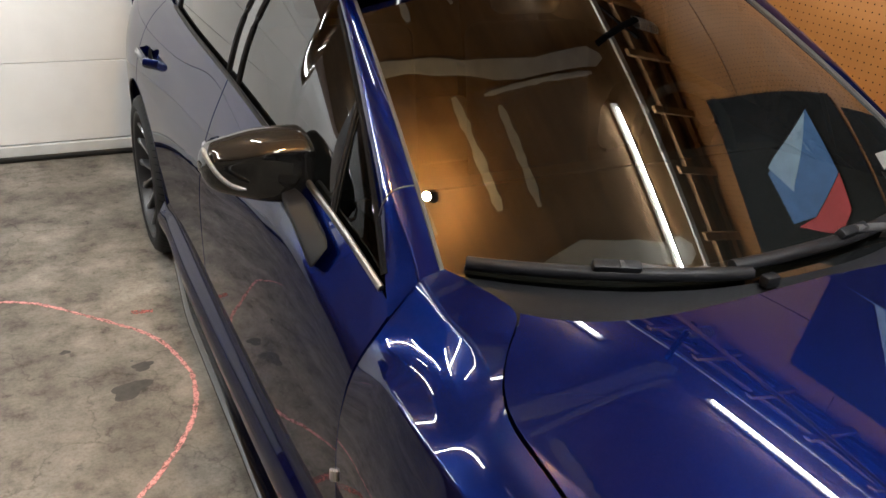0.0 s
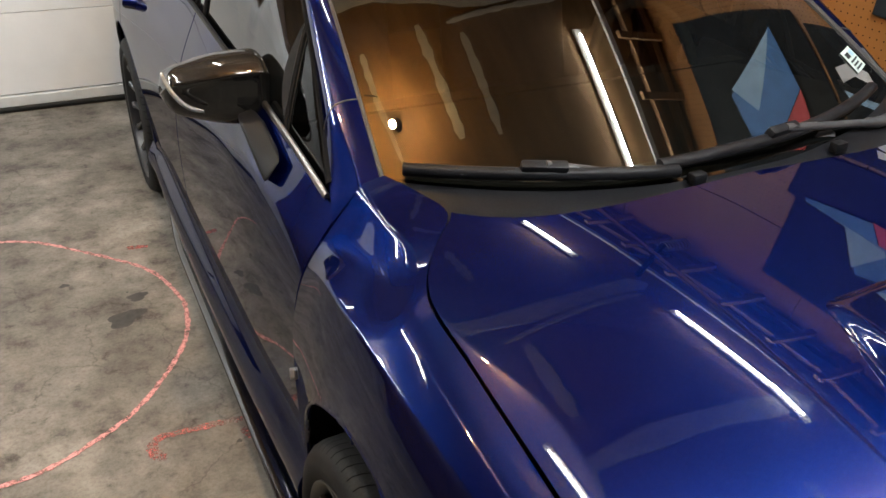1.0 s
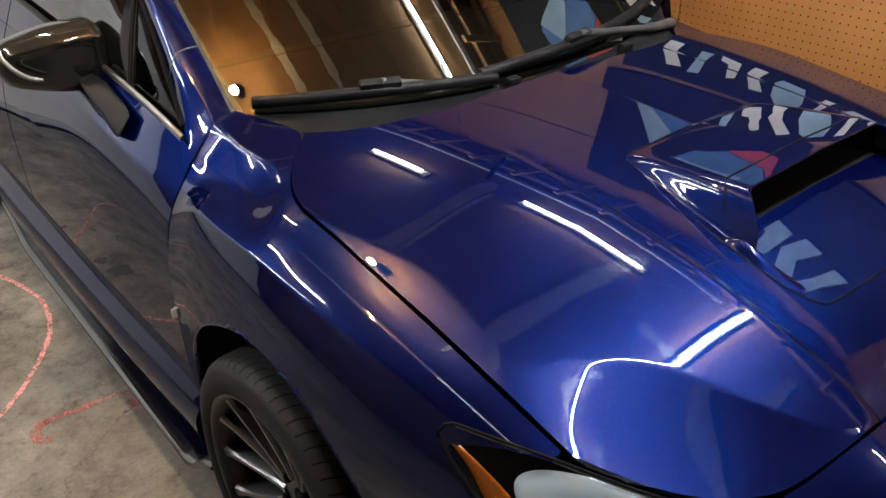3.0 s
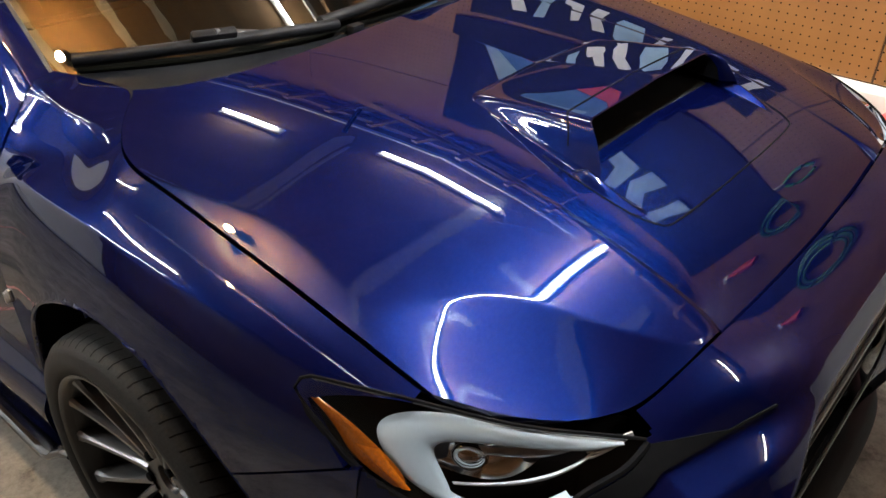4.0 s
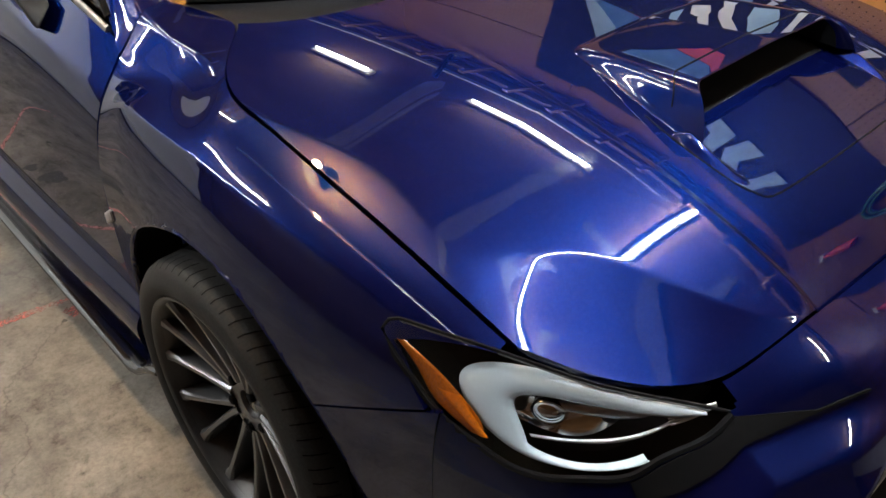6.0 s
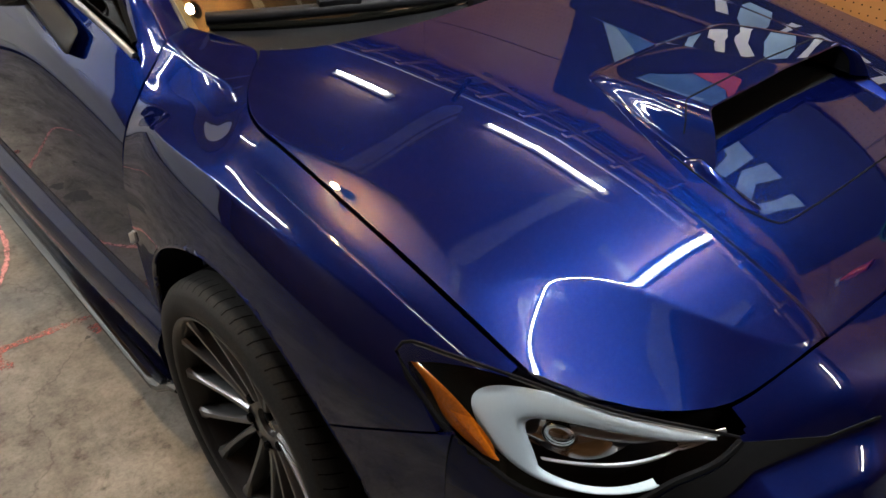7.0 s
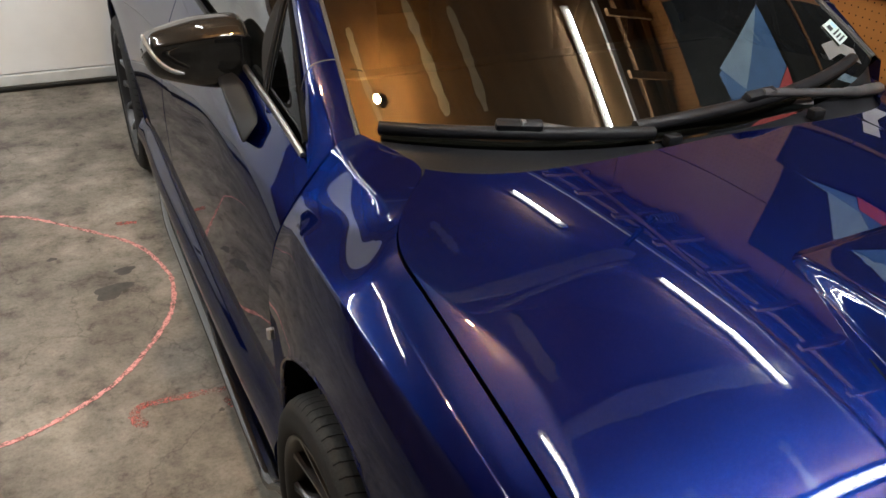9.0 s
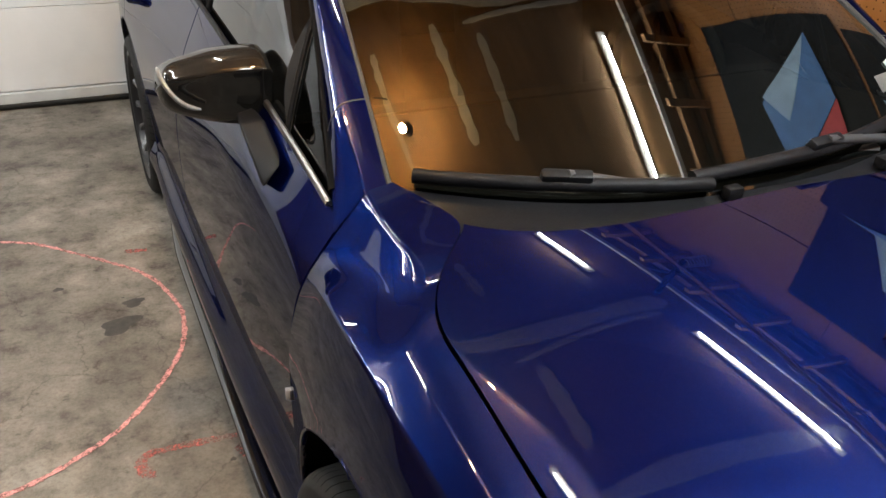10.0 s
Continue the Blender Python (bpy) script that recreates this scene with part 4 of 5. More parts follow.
# washer nozzles
for x, y in ((-0.10, 0.20), (0.30, 0.205)):
    part("washer_nozzle", block((x - 0.018, y - 0.012, 0.975), (x + 0.018, y + 0.012, 1.0), 0.006), BLACK, car)

# ---------------------------------------------------------------- car: mirrors
for sign in (-1, 1):
    mirror = new("side_mirror")
    mirror.parent = car
    tagged(mirror, "glossy carbon-fibre side mirror on a black foot")

    def shell(u, v, sign=sign):
        """A boxy wedge, flat towards the rear, with a crease along its upper edge and a lower, slimmer outer end."""
        a, out = u * math.tau, -1 + 2 * v
        out = math.copysign(1 - (1 - abs(out)) ** 1.9, out)
        end = max(0.0, 1 - abs(out) ** (14.0 if out < 0 else 9.0)) ** 0.5
        ca, sa = math.cos(a), math.sin(a)
        taper = 1 - 0.26 * smooth(out, -1.0, 1.3)
        up = 0.083 * taper * end * math.copysign(abs(sa) ** 0.45, sa)
        back = 0.085 if ca > 0 else 0.045
        dep = end * math.copysign(abs(ca) ** 0.62, ca) * back * (1 - 0.30 * smooth(out, 0.0, 1.0))
        crease = 0.012 * max(0.0, ca) * math.exp(-((sa - 0.45) / 0.16) ** 2) * end
        return Vector((sign * (0.862 + 0.118 * out), 0.955 - dep - crease + 0.024 * (out + 1), 1.012 + up - 0.016 * smooth(out, -0.2, 1.0) * (1 if sa > 0 else -0.6)))
    part("housing", sheet(shell, 64, 44, flip=sign > 0), CARBON, mirror, "brown-black glossy carbon housing", 60)
    arc_x, arc_y, arc_z = (spline((0, 1, 2, 3, 4), row) for row in ((0.974, 0.970, 0.956, 0.932, 0.905), (0.968, 0.940, 0.913, 0.896, 0.889), (1.060, 1.042, 1.018, 0.998, 0.990)))
    part("turn_signal", tube([Vector((sign * arc_x(k / 4), arc_y(k / 4), arc_z(k / 4))) for k in range(17)], 0.006, 8, [0.003] + [0.0055] * 14 + [0.004, 0.003]), GREY_BEZEL, mirror, "slim grey turn signal strip", 60)
    part("mirror_glass", moved(block((-0.075, -0.003, -0.042), (0.075, 0.003, 0.042), 0.002), pose(sign * 0.855, 1.018, 1.008, 0, 0, -sign * 10)), CHROME, mirror, "mirror glass")

    # a slab-sided foot from the door's shoulder up into the housing
    foot = bmesh.new()
    ends = [Vector(p) for p in ((0.838, 0.664, 0.898), (0.800, 0.660, 0.950), (0.795, 0.815, 0.985), (0.848, 0.800, 0.985))]
    back = [Vector((-0.012, 0.060, -0.014)), Vector((-0.012, 0.060, -0.002)), Vector((0.0, 0.066, 0.004)), Vector((-0.006, 0.064, 0.0))]
    quad = [[foot.verts.new((sign * p.x, p.y, p.z)) for p in ring] for ring in (ends, [p + q for p, q in zip(ends, back)])]
    foot.faces.new(quad[0])
    foot.faces.new(quad[1][::-1])
    for k in range(4):
        foot.faces.new((quad[0][k], quad[1][k], quad[1][(k + 1) % 4], quad[0][(k + 1) % 4]))
    bmesh.ops.recalc_face_normals(foot, faces=foot.faces[:])
    bmesh.ops.bevel(foot, geom=foot.edges[:], offset=0.009, segments=4, profile=0.5, affect="EDGES")
    part("foot", foot, FOOT_GREY, mirror, "matte dark grey mirror foot", 60)


# fender emblem
part("emblem", join(*[block((-0.006, 0.452 + 0.013 * k, 0.565 - 0.01 * k), (0.0, 0.462 + 0.013 * k, 0.590 - 0.01 * k), 0.001) for k in range(3)]), SATIN, car, "small silver fender emblem").location = (-0.862, -0.025, 0.0)


# ---------------------------------------------------------------- car: wheels
def build_wheel():
    wheel = new("wheel")
    wheel.parent = car
    tagged(wheel, "gunmetal multi-spoke alloy wheel with a low-profile tyre")
    # the profile runs from the inner to the outer side; outer is minus x
    side_profile = [(0.112, 0.254), (0.122, 0.275), (0.120, 0.302), (0.104, 0.319), (0.085, 0.3245), (0.03, 0.3265), (-0.03, 0.3265), (-0.085, 0.3245), (-0.100, 0.320), (-0.114, 0.308), (-0.1165, 0.300), (-0.1215, 0.288), (-0.1215, 0.276), (-0.1165, 0.262), (-0.108, 0.254)]
    part("tyre", revolve(side_profile, 96), RUBBER, wheel, "black low-profile tyre", 60)
    cuts = bmesh.new()
    for k in range(72):
        a = k * math.tau / 72
        for side in (-1, 1):
            rows = []
            for x, r in ((0.070, 0.3258), (0.085, 0.3252), (0.100, 0.3207), (0.109, 0.3128)):
                turn = a + side * (0.03 + 1.2 * (x - 0.085))
                rows.append([cuts.verts.new((side * x, r * math.cos(turn + h / r), r * math.sin(turn + h / r))) for h in (-0.0014, 0.0014)])
            for r0, r1 in zip(rows, rows[1:]):
                cuts.faces.new((r0[0], r0[1], r1[1], r1[0]))
    part("tread_pattern", cuts, DARK, wheel, "dark tread grooves", 0)["kind"] = "stuff"
    for x in (-0.046, -0.014, 0.018, 0.050):
        part("tread_groove", revolve([(x - 0.0045, 0.3262), (x - 0.0040, 0.3269), (x + 0.0040, 0.3269), (x + 0.0045, 0.3262)], 96), DARK, wheel, "", 60)
    barrel = [(0.11, 0.256), (0.10, 0.244), (0.06, 0.232), (-0.06, 0.232), (-0.095, 0.242), (-0.106, 0.250), (-0.110, 0.2575), (-0.1155, 0.2580), (-0.1165, 0.2545), (-0.110, 0.2475), (-0.094, 0.243), (-0.075, 0.236)]
    part("rim", revolve(barrel, 96), RIM_GREY, wheel, "dark gunmetal rim", 60)
    for k in range(15):
        a = k * math.tau / 15
        lean = 0.045 if k % 3 == 0 else (-0.045 if k % 3 == 1 else 0.0)
        pts = []
        for j in range(9):
            r = 0.055 + (0.246 - 0.055) * j / 8
            x = -0.062 - 0.040 * (j / 8) ** 1.2
            ang = a + lean * (1 - j / 8) * 2
            pts.append((x, r * math.cos(ang), r * math.sin(ang)))
        b = bmesh.new()
        rings = []
        for j, p in enumerate(pts):
            p = Vector(p)
            rad = Vector((0, p.y, p.z)).normalized()
            tan = Vector((1, 0, 0)).cross(rad)
            hw = 0.0100 - 0.0025 * math.sin(math.pi * j / 8) + (0.007 if j == 8 else 0)
            dp = 0.048
            rings.append([b.verts.new(p + tan * hw * 0.55), b.verts.new(p - tan * hw * 0.55), b.verts.new(p - tan * hw + Vector((0.006, 0, 0))), b.verts.new(p - tan * hw * 0.8 + Vector((dp, 0, 0))), b.verts.new(p + tan * hw * 0.8 + Vector((dp, 0, 0))), b.verts.new(p + tan * hw + Vector((0.006, 0, 0)))])
        for r0, r1 in zip(rings, rings[1:]):
            for i in range(6):
                b.faces.new((r0[i], r0[(i + 1) % 6], r1[(i + 1) % 6], r1[i]))
        bmesh.ops.recalc_face_normals(b, faces=b.faces[:])
        me = bpy.data.meshes.new("spoke")
        b.to_mesh(me)
        b.free()
        part("spoke", b2(me), GUNMETAL, wheel, "", 35)
        bpy.data.meshes.remove(me)
    part("hub", revolve([(-0.03, 0.0), (-0.034, 0.026), (-0.040, 0.030), (-0.052, 0.032), (-0.056, 0.045), (-0.057, 0.074), (-0.045, 0.084), (-0.01, 0.088), (0.03, 0.09)], 48), GUNMETAL, wheel, "gunmetal hub face", 40)
    part("centre_cap", revolve([(-0.046, 0.0), (-0.046, 0.022), (-0.040, 0.027), (-0.03, 0.028)], 32), GLOSS_BLACK, wheel, "black centre cap", 40)
    for k in range(5):
        a = k * math.tau / 5 + 0.5
        part("lug_nut", moved(revolve([(-0.066, 0.0), (-0.066, 0.007), (-0.064, 0.010), (-0.05, 0.0105)], 12), pose(0, 0.057 * math.cos(a), 0.057 * math.sin(a))), DARK, wheel, "", 40)
    part("brake_disc", revolve([(0.005, 0.07), (0.0, 0.165), (0.02, 0.165)], 48), BLACK, wheel, "brake disc", 40)
    return wheel


def b2(me):
    b = bmesh.new()
    b.from_mesh(me)
    return b


first = build_wheel()
TRACK = 0.768
first.matrix_basis = pose(-TRACK - 0.016, 0.0, WHEEL_Z, 20, 0, 0) @ Matrix.Diagonal((1, 1.025, 1.025, 1))
copy_thing(first, pose(-TRACK - 0.015, 2.65, WHEEL_Z, 40, 0, 0))
copy_thing(first, pose(TRACK, 0.0, WHEEL_Z, 70, 0, 180))
copy_thing(first, pose(TRACK, 2.65, WHEEL_Z, 10, 0, 180))
part("underbody", block((-0.60, -0.85, 0.14), (0.60, 3.5, 0.30)), DARK, car)
part("engine_bay", block((-0.55, -0.7, 0.3), (0.55, 0.1, 0.74)), DARK, car)


# ---------------------------------------------------------------- garage door
gd = new("garage_door")
tagged(gd, "white sectional garage door with a grey bottom seal", "garage door", "", "structure")
for k in range(4):
    z0 = 0.10 + 0.425 * k if k else 0.10
    part("door_section", block((-4.0, DOOR_Y, 0.10 + 0.425 * k), (1.0, DOOR_Y + 0.05, 0.10 + 0.425 * (k + 1) - 0.003), 0.003), WHITE_DOOR, gd, "", 0)
part("door_section", block((-4.0, DOOR_Y, 1.80), (1.0, DOOR_Y + 0.05, 2.10), 0.004), WHITE_DOOR, gd, "", 0)
part("bottom_rail", block((-4.0, DOOR_Y - 0.012, 0.035), (1.0, DOOR_Y + 0.045, 0.094), 0.006), PALE_METAL, gd, "pale grey metal bottom rail", 0)
part("bottom_seal", tube([(-4.0, DOOR_Y + 0.01, 0.022), (1.0, DOOR_Y + 0.01, 0.022)], 0.022, 10), SEAL, gd, "black rubber seal")
structure("wall_north", join(block((LEFT_X, DOOR_Y + 0.06, 0), (-3.9, DOOR_Y + 0.2, CEIL)), block((1.0, DOOR_Y + 0.06, 0), (WALL_X, DOOR_Y + 0.2, CEIL)), block((-3.9, DOOR_Y + 0.06, 2.05), (1.0, DOOR_Y + 0.2, CEIL))), DARK_WOOD, "wall round the garage door opening")

# ---------------------------------------------------------------- side wall
structure("trim_stem_wall", block((WALL_X - 0.05, FRONT_Y, 0), (WALL_X + 0.02, DOOR_Y, 0.715), 0.01), WALL_WHITE, "white painted concrete stem wall under the pegboard")
structure("wall_pegboard", block((WALL_X, FRONT_Y, 0.715), (WALL_X + 0.02, DOOR_Y, CEIL)), DARK_WOOD, "brown pegboard panels on the side wall")

# ---------------------------------------------------------------- lamps
def tube_lamp(a, b, label, glow=TUBE):
    """A strip lamp under the ceiling from a to b, along one axis."""
    t = new("tube_lamp")
    tagged(t, label, "lamp", "strip lamps under the ceiling")
    p, r = Vector((*a, LAMP_Z)), Vector((*b, LAMP_Z))
    d = (r - p).normalized()
    n = Vector((-d.y, d.x, 0))
    lo, hi = p - d * 0.03, r + d * 0.03
    c = [lo - n * 0.03, lo + n * 0.03, hi - n * 0.03, hi + n * 0.03]
    part("casing", block((min(k.x for k in c), min(k.y for k in c), LAMP_Z + 0.02), (max(k.x for k in c), max(k.y for k in c), CEIL - 0.002), 0.006), WALL_WHITE, t, "", 30)
    part("tube", tube([p, r], 0.0075, 12), glow, t, "glowing white tube")
    return t


LAMP_Z = CEIL - 0.045
tube_lamp((0.53, 0.02), (0.53, 0.80), "bare white strip lamp beside a white ceiling trim")
tube_lamp((0.37, 1.42), (0.37, 1.84), "bare white strip lamp above the cabin")
tube_lamp((-1.02, 1.62), (-1.02, 2.40), "bare white strip lamp near the garage door")
tube_lamp((-1.98, 1.30), (-1.98, 2.40), "bare white strip lamp over the bay beside the door")
tube_lamp((0.04, -0.56), (0.95, -0.56), "bright white strip lamp across the hood", FRONT_TUBE)
tube_lamp((-0.87, -0.56), (-0.02, -0.56), "bright white strip lamp across the open bay", FRONT_TUBE)
# The next two tubes are added fill, out of view, to brighten the garage door.
tube_lamp((-3.70, 3.0), (-2.60, 3.0), "added unseen fill tube along the garage door", FILL_TUBE)
tube_lamp((-3.05, 2.0), (-3.05, 3.0), "added unseen fill tube beside the garage door", FILL_TUBE)
tube_lamp((-1.06, -0.06), (-1.06, 0.33), "short bare white strip lamp over the open bay")
# added out of view to light the car's front
tube_lamp((0.72, -2.75), (0.72, -1.75), "added unseen strip lamp ahead of the car")
bl = new("bulb_lamp")
tagged(bl, "warm bare bulb in a black ceiling socket", "lamp")
part("socket", revolve([(0.0, 0.0), (0.0, 0.032), (-0.012, 0.030), (-0.018, 0.017), (-0.085, 0.018), (-0.10, 0.014), (-0.10, 0.0)], 24, "z"), BLACK, bl, "black ceiling socket")
g = bmesh.new()
bmesh.ops.create_uvsphere(g, u_segments=20, v_segments=12, radius=0.020)
part("bulb", moved(g, pose(0, 0, -0.125)), BULB, bl, "glowing warm bulb")
bl.location = (-0.89, 0.72, CEIL - 0.002)

# ---------------------------------------------------------------- ceiling details
def slab_stroke(points, widths, z, thick):
    """A flat, slightly uneven stroke laid along points at height z."""
    bm = bmesh.new()
    pts = [Vector((*p, z)) for p in points]
    left, right = [], []
    for i, p in enumerate(pts):
        d = (pts[min(i + 1, len(pts) - 1)] - pts[max(i - 1, 0)]).normalized()
        n = Vector((-d.y, d.x, 0)) * widths[i] / 2
        left.append(bm.verts.new(p + n))
        right.append(bm.verts.new(p - n))
    for i in range(len(pts) - 1):
        bm.faces.new((left[i], right[i], right[i + 1], left[i + 1]))
    ret = bmesh.ops.extrude_face_region(bm, geom=bm.faces[:])
    for v in ret["geom"]:
        if isinstance(v, bmesh.types.BMVert):
            v.co.z += thick
    bmesh.ops.recalc_face_normals(bm, faces=bm.faces[:])
    return bm


def stroke_through(points, n, width, wobble, seed):
    """n + 1 points on a smooth line through the given ones, with an uneven width."""
    rng = random.Random(seed)
    k = len(points) - 1
    xs, ys = spline(range(k + 1), [p[0] for p in points]), spline(range(k + 1), [p[1] for p in points])
    pts = [(xs(k * i / n) + rng.uniform(-1, 1) * wobble * 0.3, ys(k * i / n) + rng.uniform(-1, 1) * wobble * 0.3) for i in range(n + 1)]
    ws = [width * (1 + rng.uniform(-1, 1) * 0.35) * (0.55 if i in (0, n) else 1) for i in range(n + 1)]
    return pts, ws


def plaster(points, width, seed):
    pts, ws = stroke_through(points, 14, width, 0.005, seed)
    ob = link("plaster_strip", slab_stroke(pts, ws, CEIL - 0.003, 0.006), PLASTER, None, "", 0)
    return tagged(ob, "uneven white joint plaster on the brown ceiling", "plaster strip", "plastered ceiling joints")


plaster([(-0.54, 0.50), (-0.51, 0.80), (-0.48, 1.06)], 0.055, 3)
plaster([(-0.29, 0.44), (-0.26, 0.70), (-0.24, 0.93)], 0.05, 4)
plaster([(-0.98, 1.44), (-0.70, 1.35), (-0.17, 1.10), (0.3, 1.07), (0.62, 1.10)], 0.085, 6)
plaster([(-0.30, 1.00), (0.10, 0.985), (0.48, 1.0)], 0.028, 12)
plaster([(-0.9, 0.10), (-0.3, 0.20), (0.3, 0.12), (0.72, 0.10)], 0.11, 7)
plaster([(-0.875, 1.10), (-0.92, 0.94), (-0.945, 0.80), (-0.965, 0.57)], 0.036, 5)
plaster([(-0.50, 1.50), (-0.47, 1.85)], 0.04, 8)
plaster([(-0.22, 1.46), (-0.20, 1.80)], 0.04, 9)
plaster([(-1.5, -1.0), (-0.4, -1.05), (0.7, -1.0)], 0.10, 10)
for x in (-0.6, -0.2, 0.2):
    plaster([(x, -0.75), (x + 0.02, -0.25)], 0.045, 20 + int(10 * x))

tagged(link("ceiling_trim", block((0.755, -0.42, CEIL - 0.03), (0.795, 2.6, CEIL - 0.001), 0.004), WALL_WHITE, None, "", 0), "narrow white painted batten under the ceiling", "trim", "", "structure")
for x0, x1 in ((0.90, 0.95), (1.05, 1.10)):
    tagged(link("ceiling_beam", block((x0, -2.5, CEIL - 0.06), (x1, 2.6, CEIL - 0.001), 0.004), BEAM_WOOD, None, "", 0), "brown wooden beam along the wall top", "beam", "beams along the wall top")
for k in range(13):
    y = -1.76 + 0.32 * k
    tagged(link("ceiling_rung", block((0.80, y - 0.02, CEIL - 0.10), (1.12, y + 0.02, CEIL - 0.061), 0.004), LUMBER, None, "", 0), "short bare wooden block across the beams", "wood block", "blocks across the beams")

peg = new("ceiling_hook")
tagged(peg, "small black screw hook under the ceiling", "hook")
part("shank", tube([(-0.925, 0.885, CEIL), (-0.925, 0.885, CEIL - 0.045)], 0.004, 8), BLACK, peg)
part("crook", tube([(-0.925 - 0.045 * k / 8, 0.885 + 0.004 * k, CEIL - 0.045 - 0.012 * math.sin(math.pi * k / 8)) for k in range(9)], 0.0045, 8), BLACK, peg)

# spring and bracket of the door gear
spring = new("door_spring")
tagged(spring, "dark coil spring on a steel bracket under the ceiling", "spring")
part("coil", tube([(0.94 + 0.016 * k / 12 * 1.2, 1.30 + 0.035 * math.cos(k * math.tau / 12), CEIL - 0.14 + 0.035 * math.sin(k * math.tau / 12)) for k in range(12 * 8)], 0.005, 6), SATIN, spring)
part("bracket", join(tube([(0.62, 1.16, CEIL - 0.02), (1.0, 1.34, CEIL - 0.14)], 0.016, 6), tube([(0.80, 1.40, CEIL - 0.02), (0.90, 1.20, CEIL - 0.14)], 0.012, 6)), BLACK, spring)

# ---------------------------------------------------------------- pegboard wall
PEG_Z0, FACE = 0.72, WALL_X - 0.006
wall = bpy.data.objects["wall_pegboard"]
k = 0
for y0 in (-4.26, -3.04, -1.82, -0.60, 0.62, 1.84, 3.06):
    for z0, z1 in ((PEG_Z0, 1.935), (1.939, CEIL - 0.004)):
        part("pegboard_panel", block((FACE, y0 + 0.002, z0), (WALL_X - 0.001, min(y0 + 1.216, DOOR_Y), z1), 0.0015, 1), PEG, wall, "", 0)
holes = bmesh.new()
for i in range(200):
    for j in range(67):
        y, z = -1.8 + 0.0254 * i, PEG_Z0 + 0.014 + 0.0254 * j
        if z > CEIL - 0.02 or y > 3.0:
            continue
        vs = [holes.verts.new((FACE - 0.0006, y + 0.0026 * math.cos(a * math.tau / 7), z + 0.0026 * math.sin(a * math.tau / 7))) for a in range(7)]
        holes.faces.new(vs)
part("peg_holes", holes, DARK, wall, "rows of small dark peg holes", 0)["kind"] = "stuff"


def flat_shape(points, x, mat, parent, name, label=""):
    bm = bmesh.new()
    f = bm.faces.new([bm.verts.new((x, y, z)) for y, z in points])
    ret = bmesh.ops.extrude_face_region(bm, geom=[f])
    for v in ret["geom"]:
        if isinstance(v, bmesh.types.BMVert):
            v.co.x -= 0.0012
    bmesh.ops.recalc_face_normals(bm, faces=bm.faces[:])
    return part(name, bm, mat, parent, label, 0)


def cloth(y0, y1, z0, z1, x):
    """A hanging cloth with slack waves."""
    return sheet(lambda u, v: Vector((x - 0.004 - 0.008 * (1 + math.sin(9 * u + 2 * v)) * (1 - 0.6 * v) * 0.5, y0 + (y1 - y0) * u, z0 + (z1 - z0) * v + 0.012 * math.sin(math.pi * u) * (v - 1))), 30, 20)


banner = link("banner", thicken(cloth(0.10, 0.86, 1.37, 2.20, FACE - 0.002), -0.001), BANNER, None, "", 60)
tagged(banner, "black hanging banner with a blue kite shape and red tip", "banner")
flat_shape([(0.77, 1.56), (0.47, 1.94), (0.25, 1.89), (0.30, 1.72), (0.49, 1.53)], FACE - 0.016, BANNER_BLUE, banner, "kite")
flat_shape([(0.49, 1.525), (0.30, 1.715), (0.24, 1.86), (0.24, 1.62), (0.34, 1.53)], FACE - 0.016, BANNER_RED, banner, "red_tip")
flat_shape([(0.76, 1.57), (0.50, 1.92), (0.40, 1.80)], FACE - 0.0172, BANNER_SKY, banner, "pale_facet")

sign = link("sign_banner", thicken(cloth(-0.50, 0.80, 1.06, 1.34, FACE - 0.002), -0.001), BANNER, None, "", 60)
tagged(sign, "dark wall banner with large pale angular marks", "banner")


def angular_mark(y, z, w, h, kind):
    """Outline of one bold slanted mark."""
    shapes = {
        0: ((0, 0), (0.55, 0.06), (0.72, 0.5), (1, 1), (0.48, 0.94), (0.34, 0.5)),
        1: ((0.05, 0), (0.7, 0), (1, 0.48), (0.66, 1), (0, 0.96), (0.38, 0.5)),
        2: ((0, 0.1), (0.95, 0), (1, 0.34), (0.62, 0.42), (0.55, 1), (0.12, 0.9)),
        3: ((0.1, 0), (0.8, 0), (1, 0.3), (0.95, 0.8), (0.72, 1), (0.1, 0.98), (0, 0.6)),
    }
    return [(y + w * a, z + h * b) for a, b in shapes[kind]]


rng = random.Random(11)
y = -0.46
for kind in (0, 2, 1, 0, 3, 1, 2, 0, 1):
    w = rng.uniform(0.07, 0.125)
    flat_shape(angular_mark(y, 1.11 + rng.uniform(-0.01, 0.015), w, rng.uniform(0.15, 0.19), kind), FACE - 0.0155, BANNER_WHITE if rng.random() < 0.6 else BANNER_SKY, sign, "pale_mark")
    y += w + 0.03

sign2 = link("wall_sign", thicken(cloth(-1.12, -0.14, 1.46, 2.22, FACE - 0.002), -0.001), BANNER, None, "", 60)
tagged(sign2, "dark wall banner with pale blue and white angular marks", "banner")
for k, kind in enumerate((0, 1, 2)):
    flat_shape(angular_mark(-0.70 + 0.180 * k, 1.90, 0.17, 0.22, kind), FACE - 0.0155, BANNER_SKY, sign2, "pale_mark")

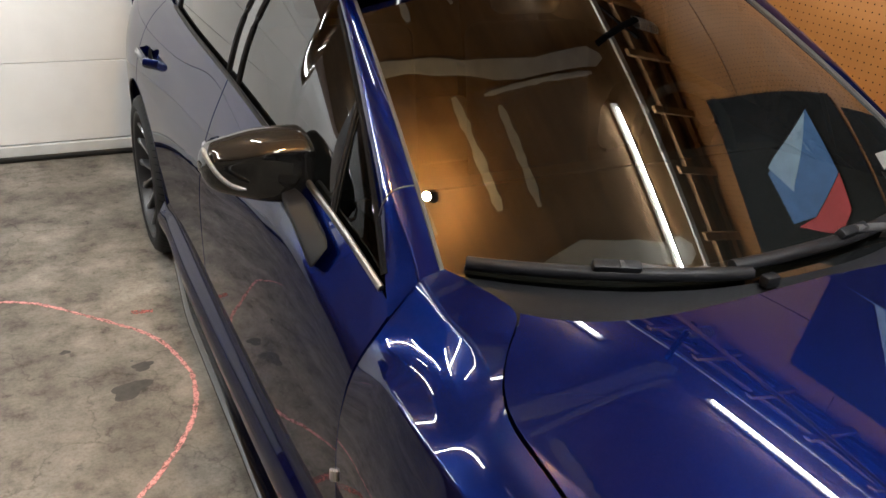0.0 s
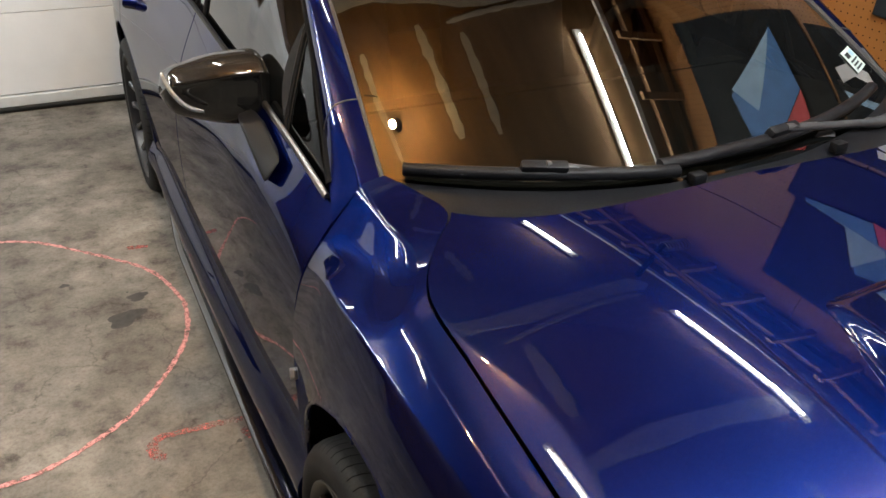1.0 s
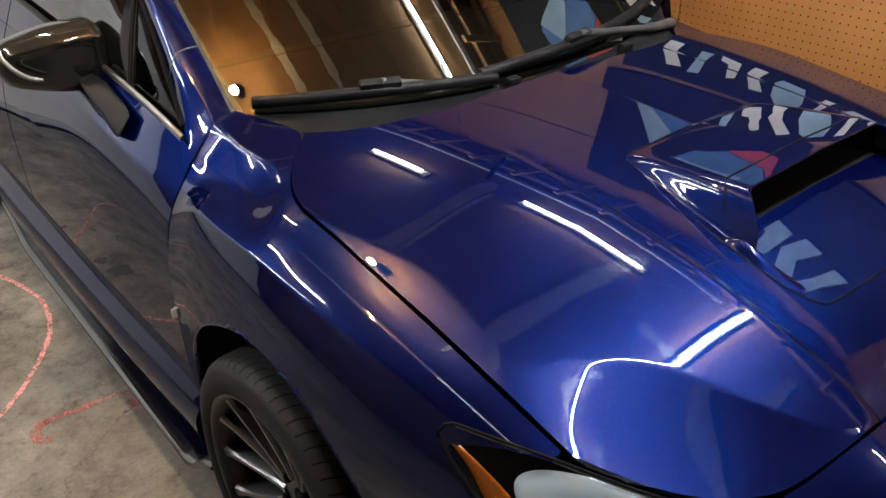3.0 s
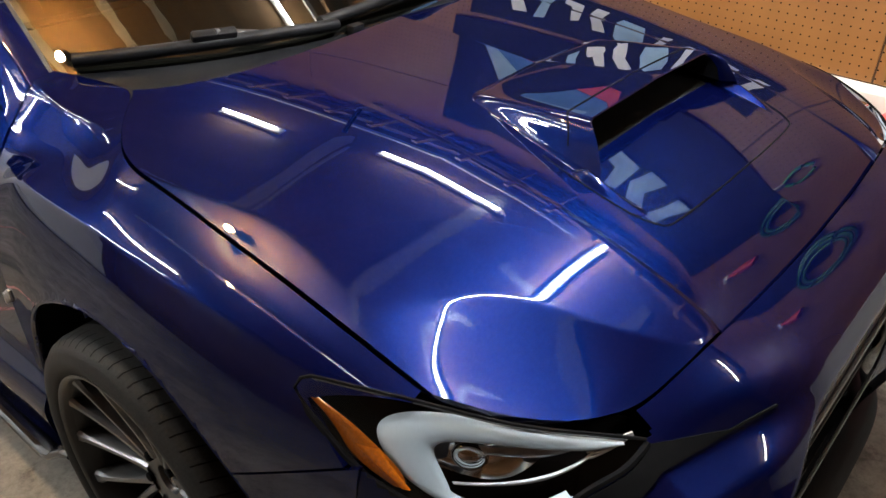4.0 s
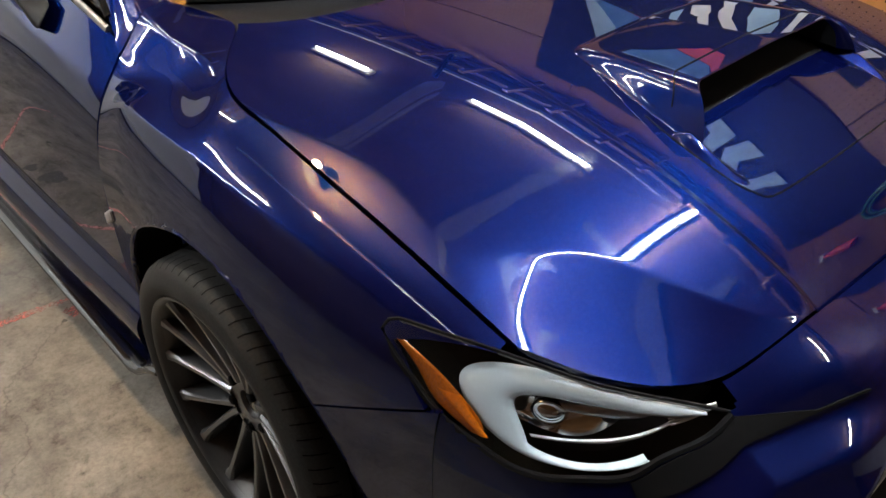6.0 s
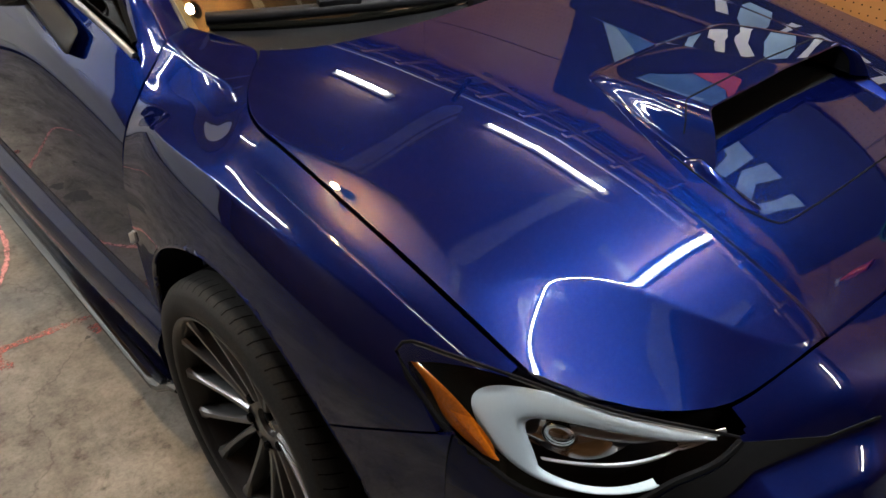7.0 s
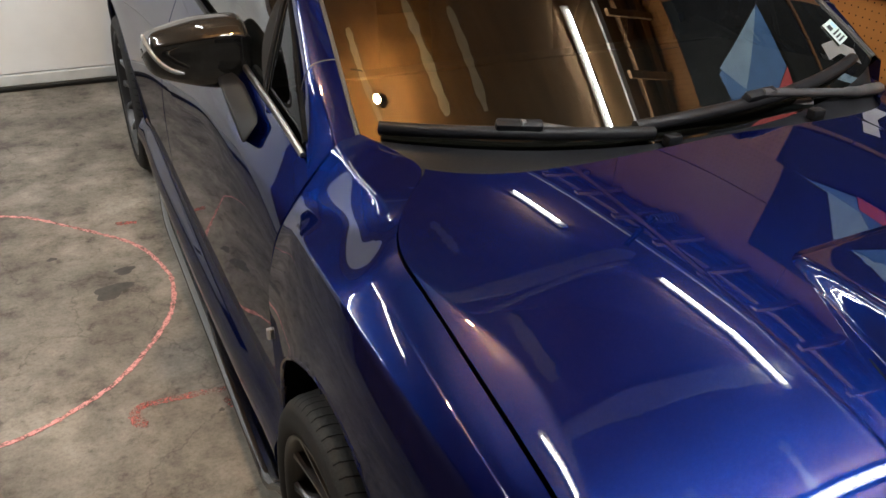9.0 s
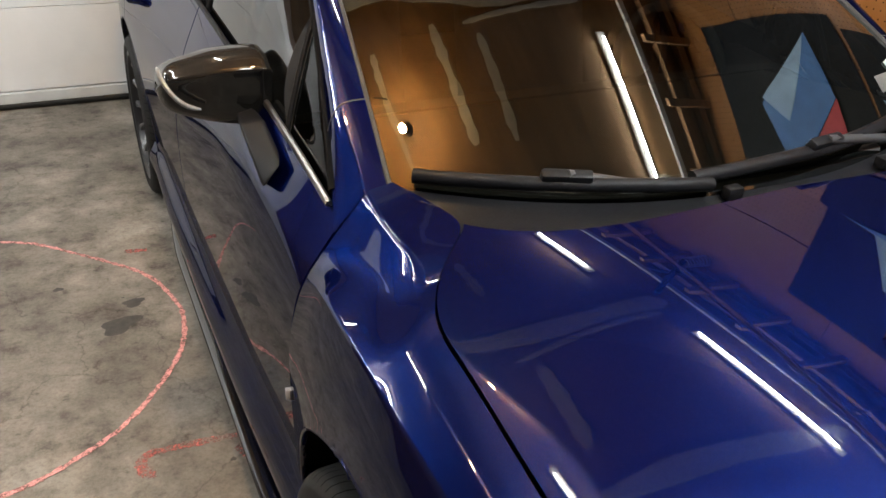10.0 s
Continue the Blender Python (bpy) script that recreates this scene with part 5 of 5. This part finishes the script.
# small goods hung on the pegboard
GREEN_PLASTIC = simple("green_plastic", (0.04, 0.30, 0.06), 0.4, grain=0.1, spots=40)
bottle = new("spray_bottle")
tagged(bottle, "small red spray bottle hung on the pegboard", "bottle")
part("body", moved(revolve([(0.0, 0.0), (0.0, 0.030), (0.01, 0.034), (0.13, 0.034), (0.165, 0.016), (0.19, 0.014), (0.19, 0.0)], 24, "z"), pose(FACE - 0.045, -1.34, 1.62)), RED_PLASTIC, bottle, "", 50)
part("trigger_head", block((FACE - 0.058, -1.39, 1.81), (FACE - 0.032, -1.315, 1.845), 0.006), BANNER_WHITE, bottle, "white trigger head", 30)
snips = new("garden_shears")
tagged(snips, "green-handled shears hung on the pegboard", "shears")
for side in (-1, 1):
    part("grip", tube([(FACE - 0.015, -0.87 + side * (0.012 + 0.03 * math.sin(math.pi * k / 8)), 1.26 + 0.12 * k / 8) for k in range(9)], 0.009, 8), GREEN_PLASTIC, snips, "green grip", 60)
part("blade", block((FACE - 0.019, -0.885, 1.38), (FACE - 0.013, -0.855, 1.50), 0.003), SATIN, snips, "steel blade", 30)

# coiled hose on a hook, and a case at the wall's foot
HOSE = simple("green_hose", (0.02, 0.16, 0.06), 0.4, grain=0.2, spots=60)
hose = new("hose_coil")
tagged(hose, "coiled dark green hose hanging on the pegboard", "hose")
for k in range(4):
    part("loop", tube([(FACE - 0.02 - 0.014 * (k % 2), -1.12 + (0.12 - 0.012 * k) * math.cos(a * math.tau / 30), 1.48 + (0.16 - 0.015 * k) * math.sin(a * math.tau / 30)) for a in range(31)], 0.008, 8), HOSE, hose)
part("hook", tube([(FACE, -1.12, 1.64), (FACE - 0.06, -1.12, 1.635), (FACE - 0.065, -1.12, 1.66)], 0.004, 6), SATIN, hose)

case = new("red_case")
tagged(case, "red plastic case with a dark label leaning on the wall", "case")
part("shell", block((0.95, -1.02, 0.0), (1.075, -0.66, 0.685), 0.03, 3), RED_PLASTIC, case, "", 40)
part("label_plate", block((0.9475, -0.92, 0.58), (0.95, -0.74, 0.615), 0.0), BANNER, case, "", 0)
for k in range(5):
    part("label_bar", block((0.9462, -0.90 + 0.03 * k, 0.588), (0.9474, -0.88 + 0.03 * k, 0.608), 0.0), BANNER_RED, case, "", 0)

# ---------------------------------------------------------------- marks on the floor
def chalk_material(name, colour, density):
    m, nt, b = material(name)
    nt.nodes.remove(b)
    f = tex(nt, 150.0, 6.0, 0.75)
    g = tex(nt, 22.0, 3.0, 0.6)
    add = nt.nodes.new("ShaderNodeMath")
    add.operation = "MULTIPLY_ADD"
    nt.links.new(g, add.inputs[0])
    add.inputs[1].default_value = 0.5
    nt.links.new(f, add.inputs[2])
    fac = ramp(nt, add.outputs[0], (density - 0.16, (0, 0, 0)), (density + 0.05, (1, 1, 1)))
    mix = nt.nodes.new("ShaderNodeMixShader")
    d = node(nt, "ShaderNodeBsdfDiffuse", Color=(*colour, 1))
    t = nt.nodes.new("ShaderNodeBsdfTransparent")
    nt.links.new(fac, mix.inputs[0])
    nt.links.new(t.outputs[0], mix.inputs[1])
    nt.links.new(d.outputs[0], mix.inputs[2])
    nt.links.new(mix.outputs[0], nt.nodes["Material Output"].inputs[0])
    return m


PINK = chalk_material("pink_chalk_dust", (0.70, 0.33, 0.32), 0.76)
FAINT = chalk_material("faint_red_chalk", (0.55, 0.19, 0.17), 0.86)


def chalk(points, width, mat, label, seed, n=90):
    pts, ws = stroke_through(points, n, width, 0.006, seed)
    ob = link("chalk_line", slab_stroke(pts, ws, 0.0016, 0.0008), mat, None, "", 0)
    return tagged(ob, label, "chalk line", "chalk marks on the floor")


chalk([(-1.75, 2.40), (-1.45, 2.34), (-1.27, 2.21), (-1.10, 2.04), (-0.985, 1.88), (-0.925, 1.66)], 0.014, PINK, "curved pink chalk line on the concrete", 31)
chalk([(-0.925, 1.66), (-0.945, 1.50), (-0.99, 1.38), (-1.06, 1.27), (-1.18, 1.13), (-1.34, 1.03), (-1.50, 0.985), (-1.75, 1.0)], 0.015, PINK, "curved pink chalk line bending round on the concrete", 32)
chalk([(-0.80, 0.975), (-0.95, 0.99), (-1.05, 1.0), (-1.11, 1.0)], 0.022, FAINT, "faint straight red chalk stroke", 33, 40)
chalk([(-1.10, 1.005), (-1.14, 0.985), (-1.14, 0.94), (-1.115, 0.915)], 0.03, FAINT, "short hooked red chalk stroke", 34, 24)
chalk([(-0.85, 0.94), (-0.88, 0.925), (-0.90, 0.92)], 0.04, FAINT, "smudged red chalk spot", 35, 12)
chalk([(-1.06, 2.12), (-1.03, 2.115), (-0.98, 2.105)], 0.025, FAINT, "faint red chalk dash", 36, 12)


def blot(cx, cy, rx, ry, turn, seed):
    rng = random.Random(seed)
    bm = bmesh.new()
    vs = []
    for k in range(26):
        a = k * math.tau / 26
        r = 1 + 0.16 * math.sin(3 * a + seed) + 0.10 * math.sin(5 * a + 2 * seed) + rng.uniform(-0.06, 0.06)
        x, y = rx * r * math.cos(a), ry * r * math.sin(a)
        vs.append(bm.verts.new((cx + x * math.cos(turn) - y * math.sin(turn), cy + x * math.sin(turn) + y * math.cos(turn), 0.0013)))
    bm.faces.new(vs)
    ob = link("oil_spot", bm, STAIN, None, "", 0)
    return tagged(ob, "dark irregular oil stain on the concrete", "stain", "stains on the floor")


blot(-1.07, 1.757, 0.034, 0.026, 0.3, 1)
blot(-1.125, 1.637, 0.066, 0.042, 0.5, 2)
blot(-1.30, 1.93, 0.018, 0.012, 0.1, 3)
blot(-0.918, 0.897, 0.008, 0.007, 0.0, 4)
blot(-1.10, 1.80, 0.005, 0.004, 0.0, 5)
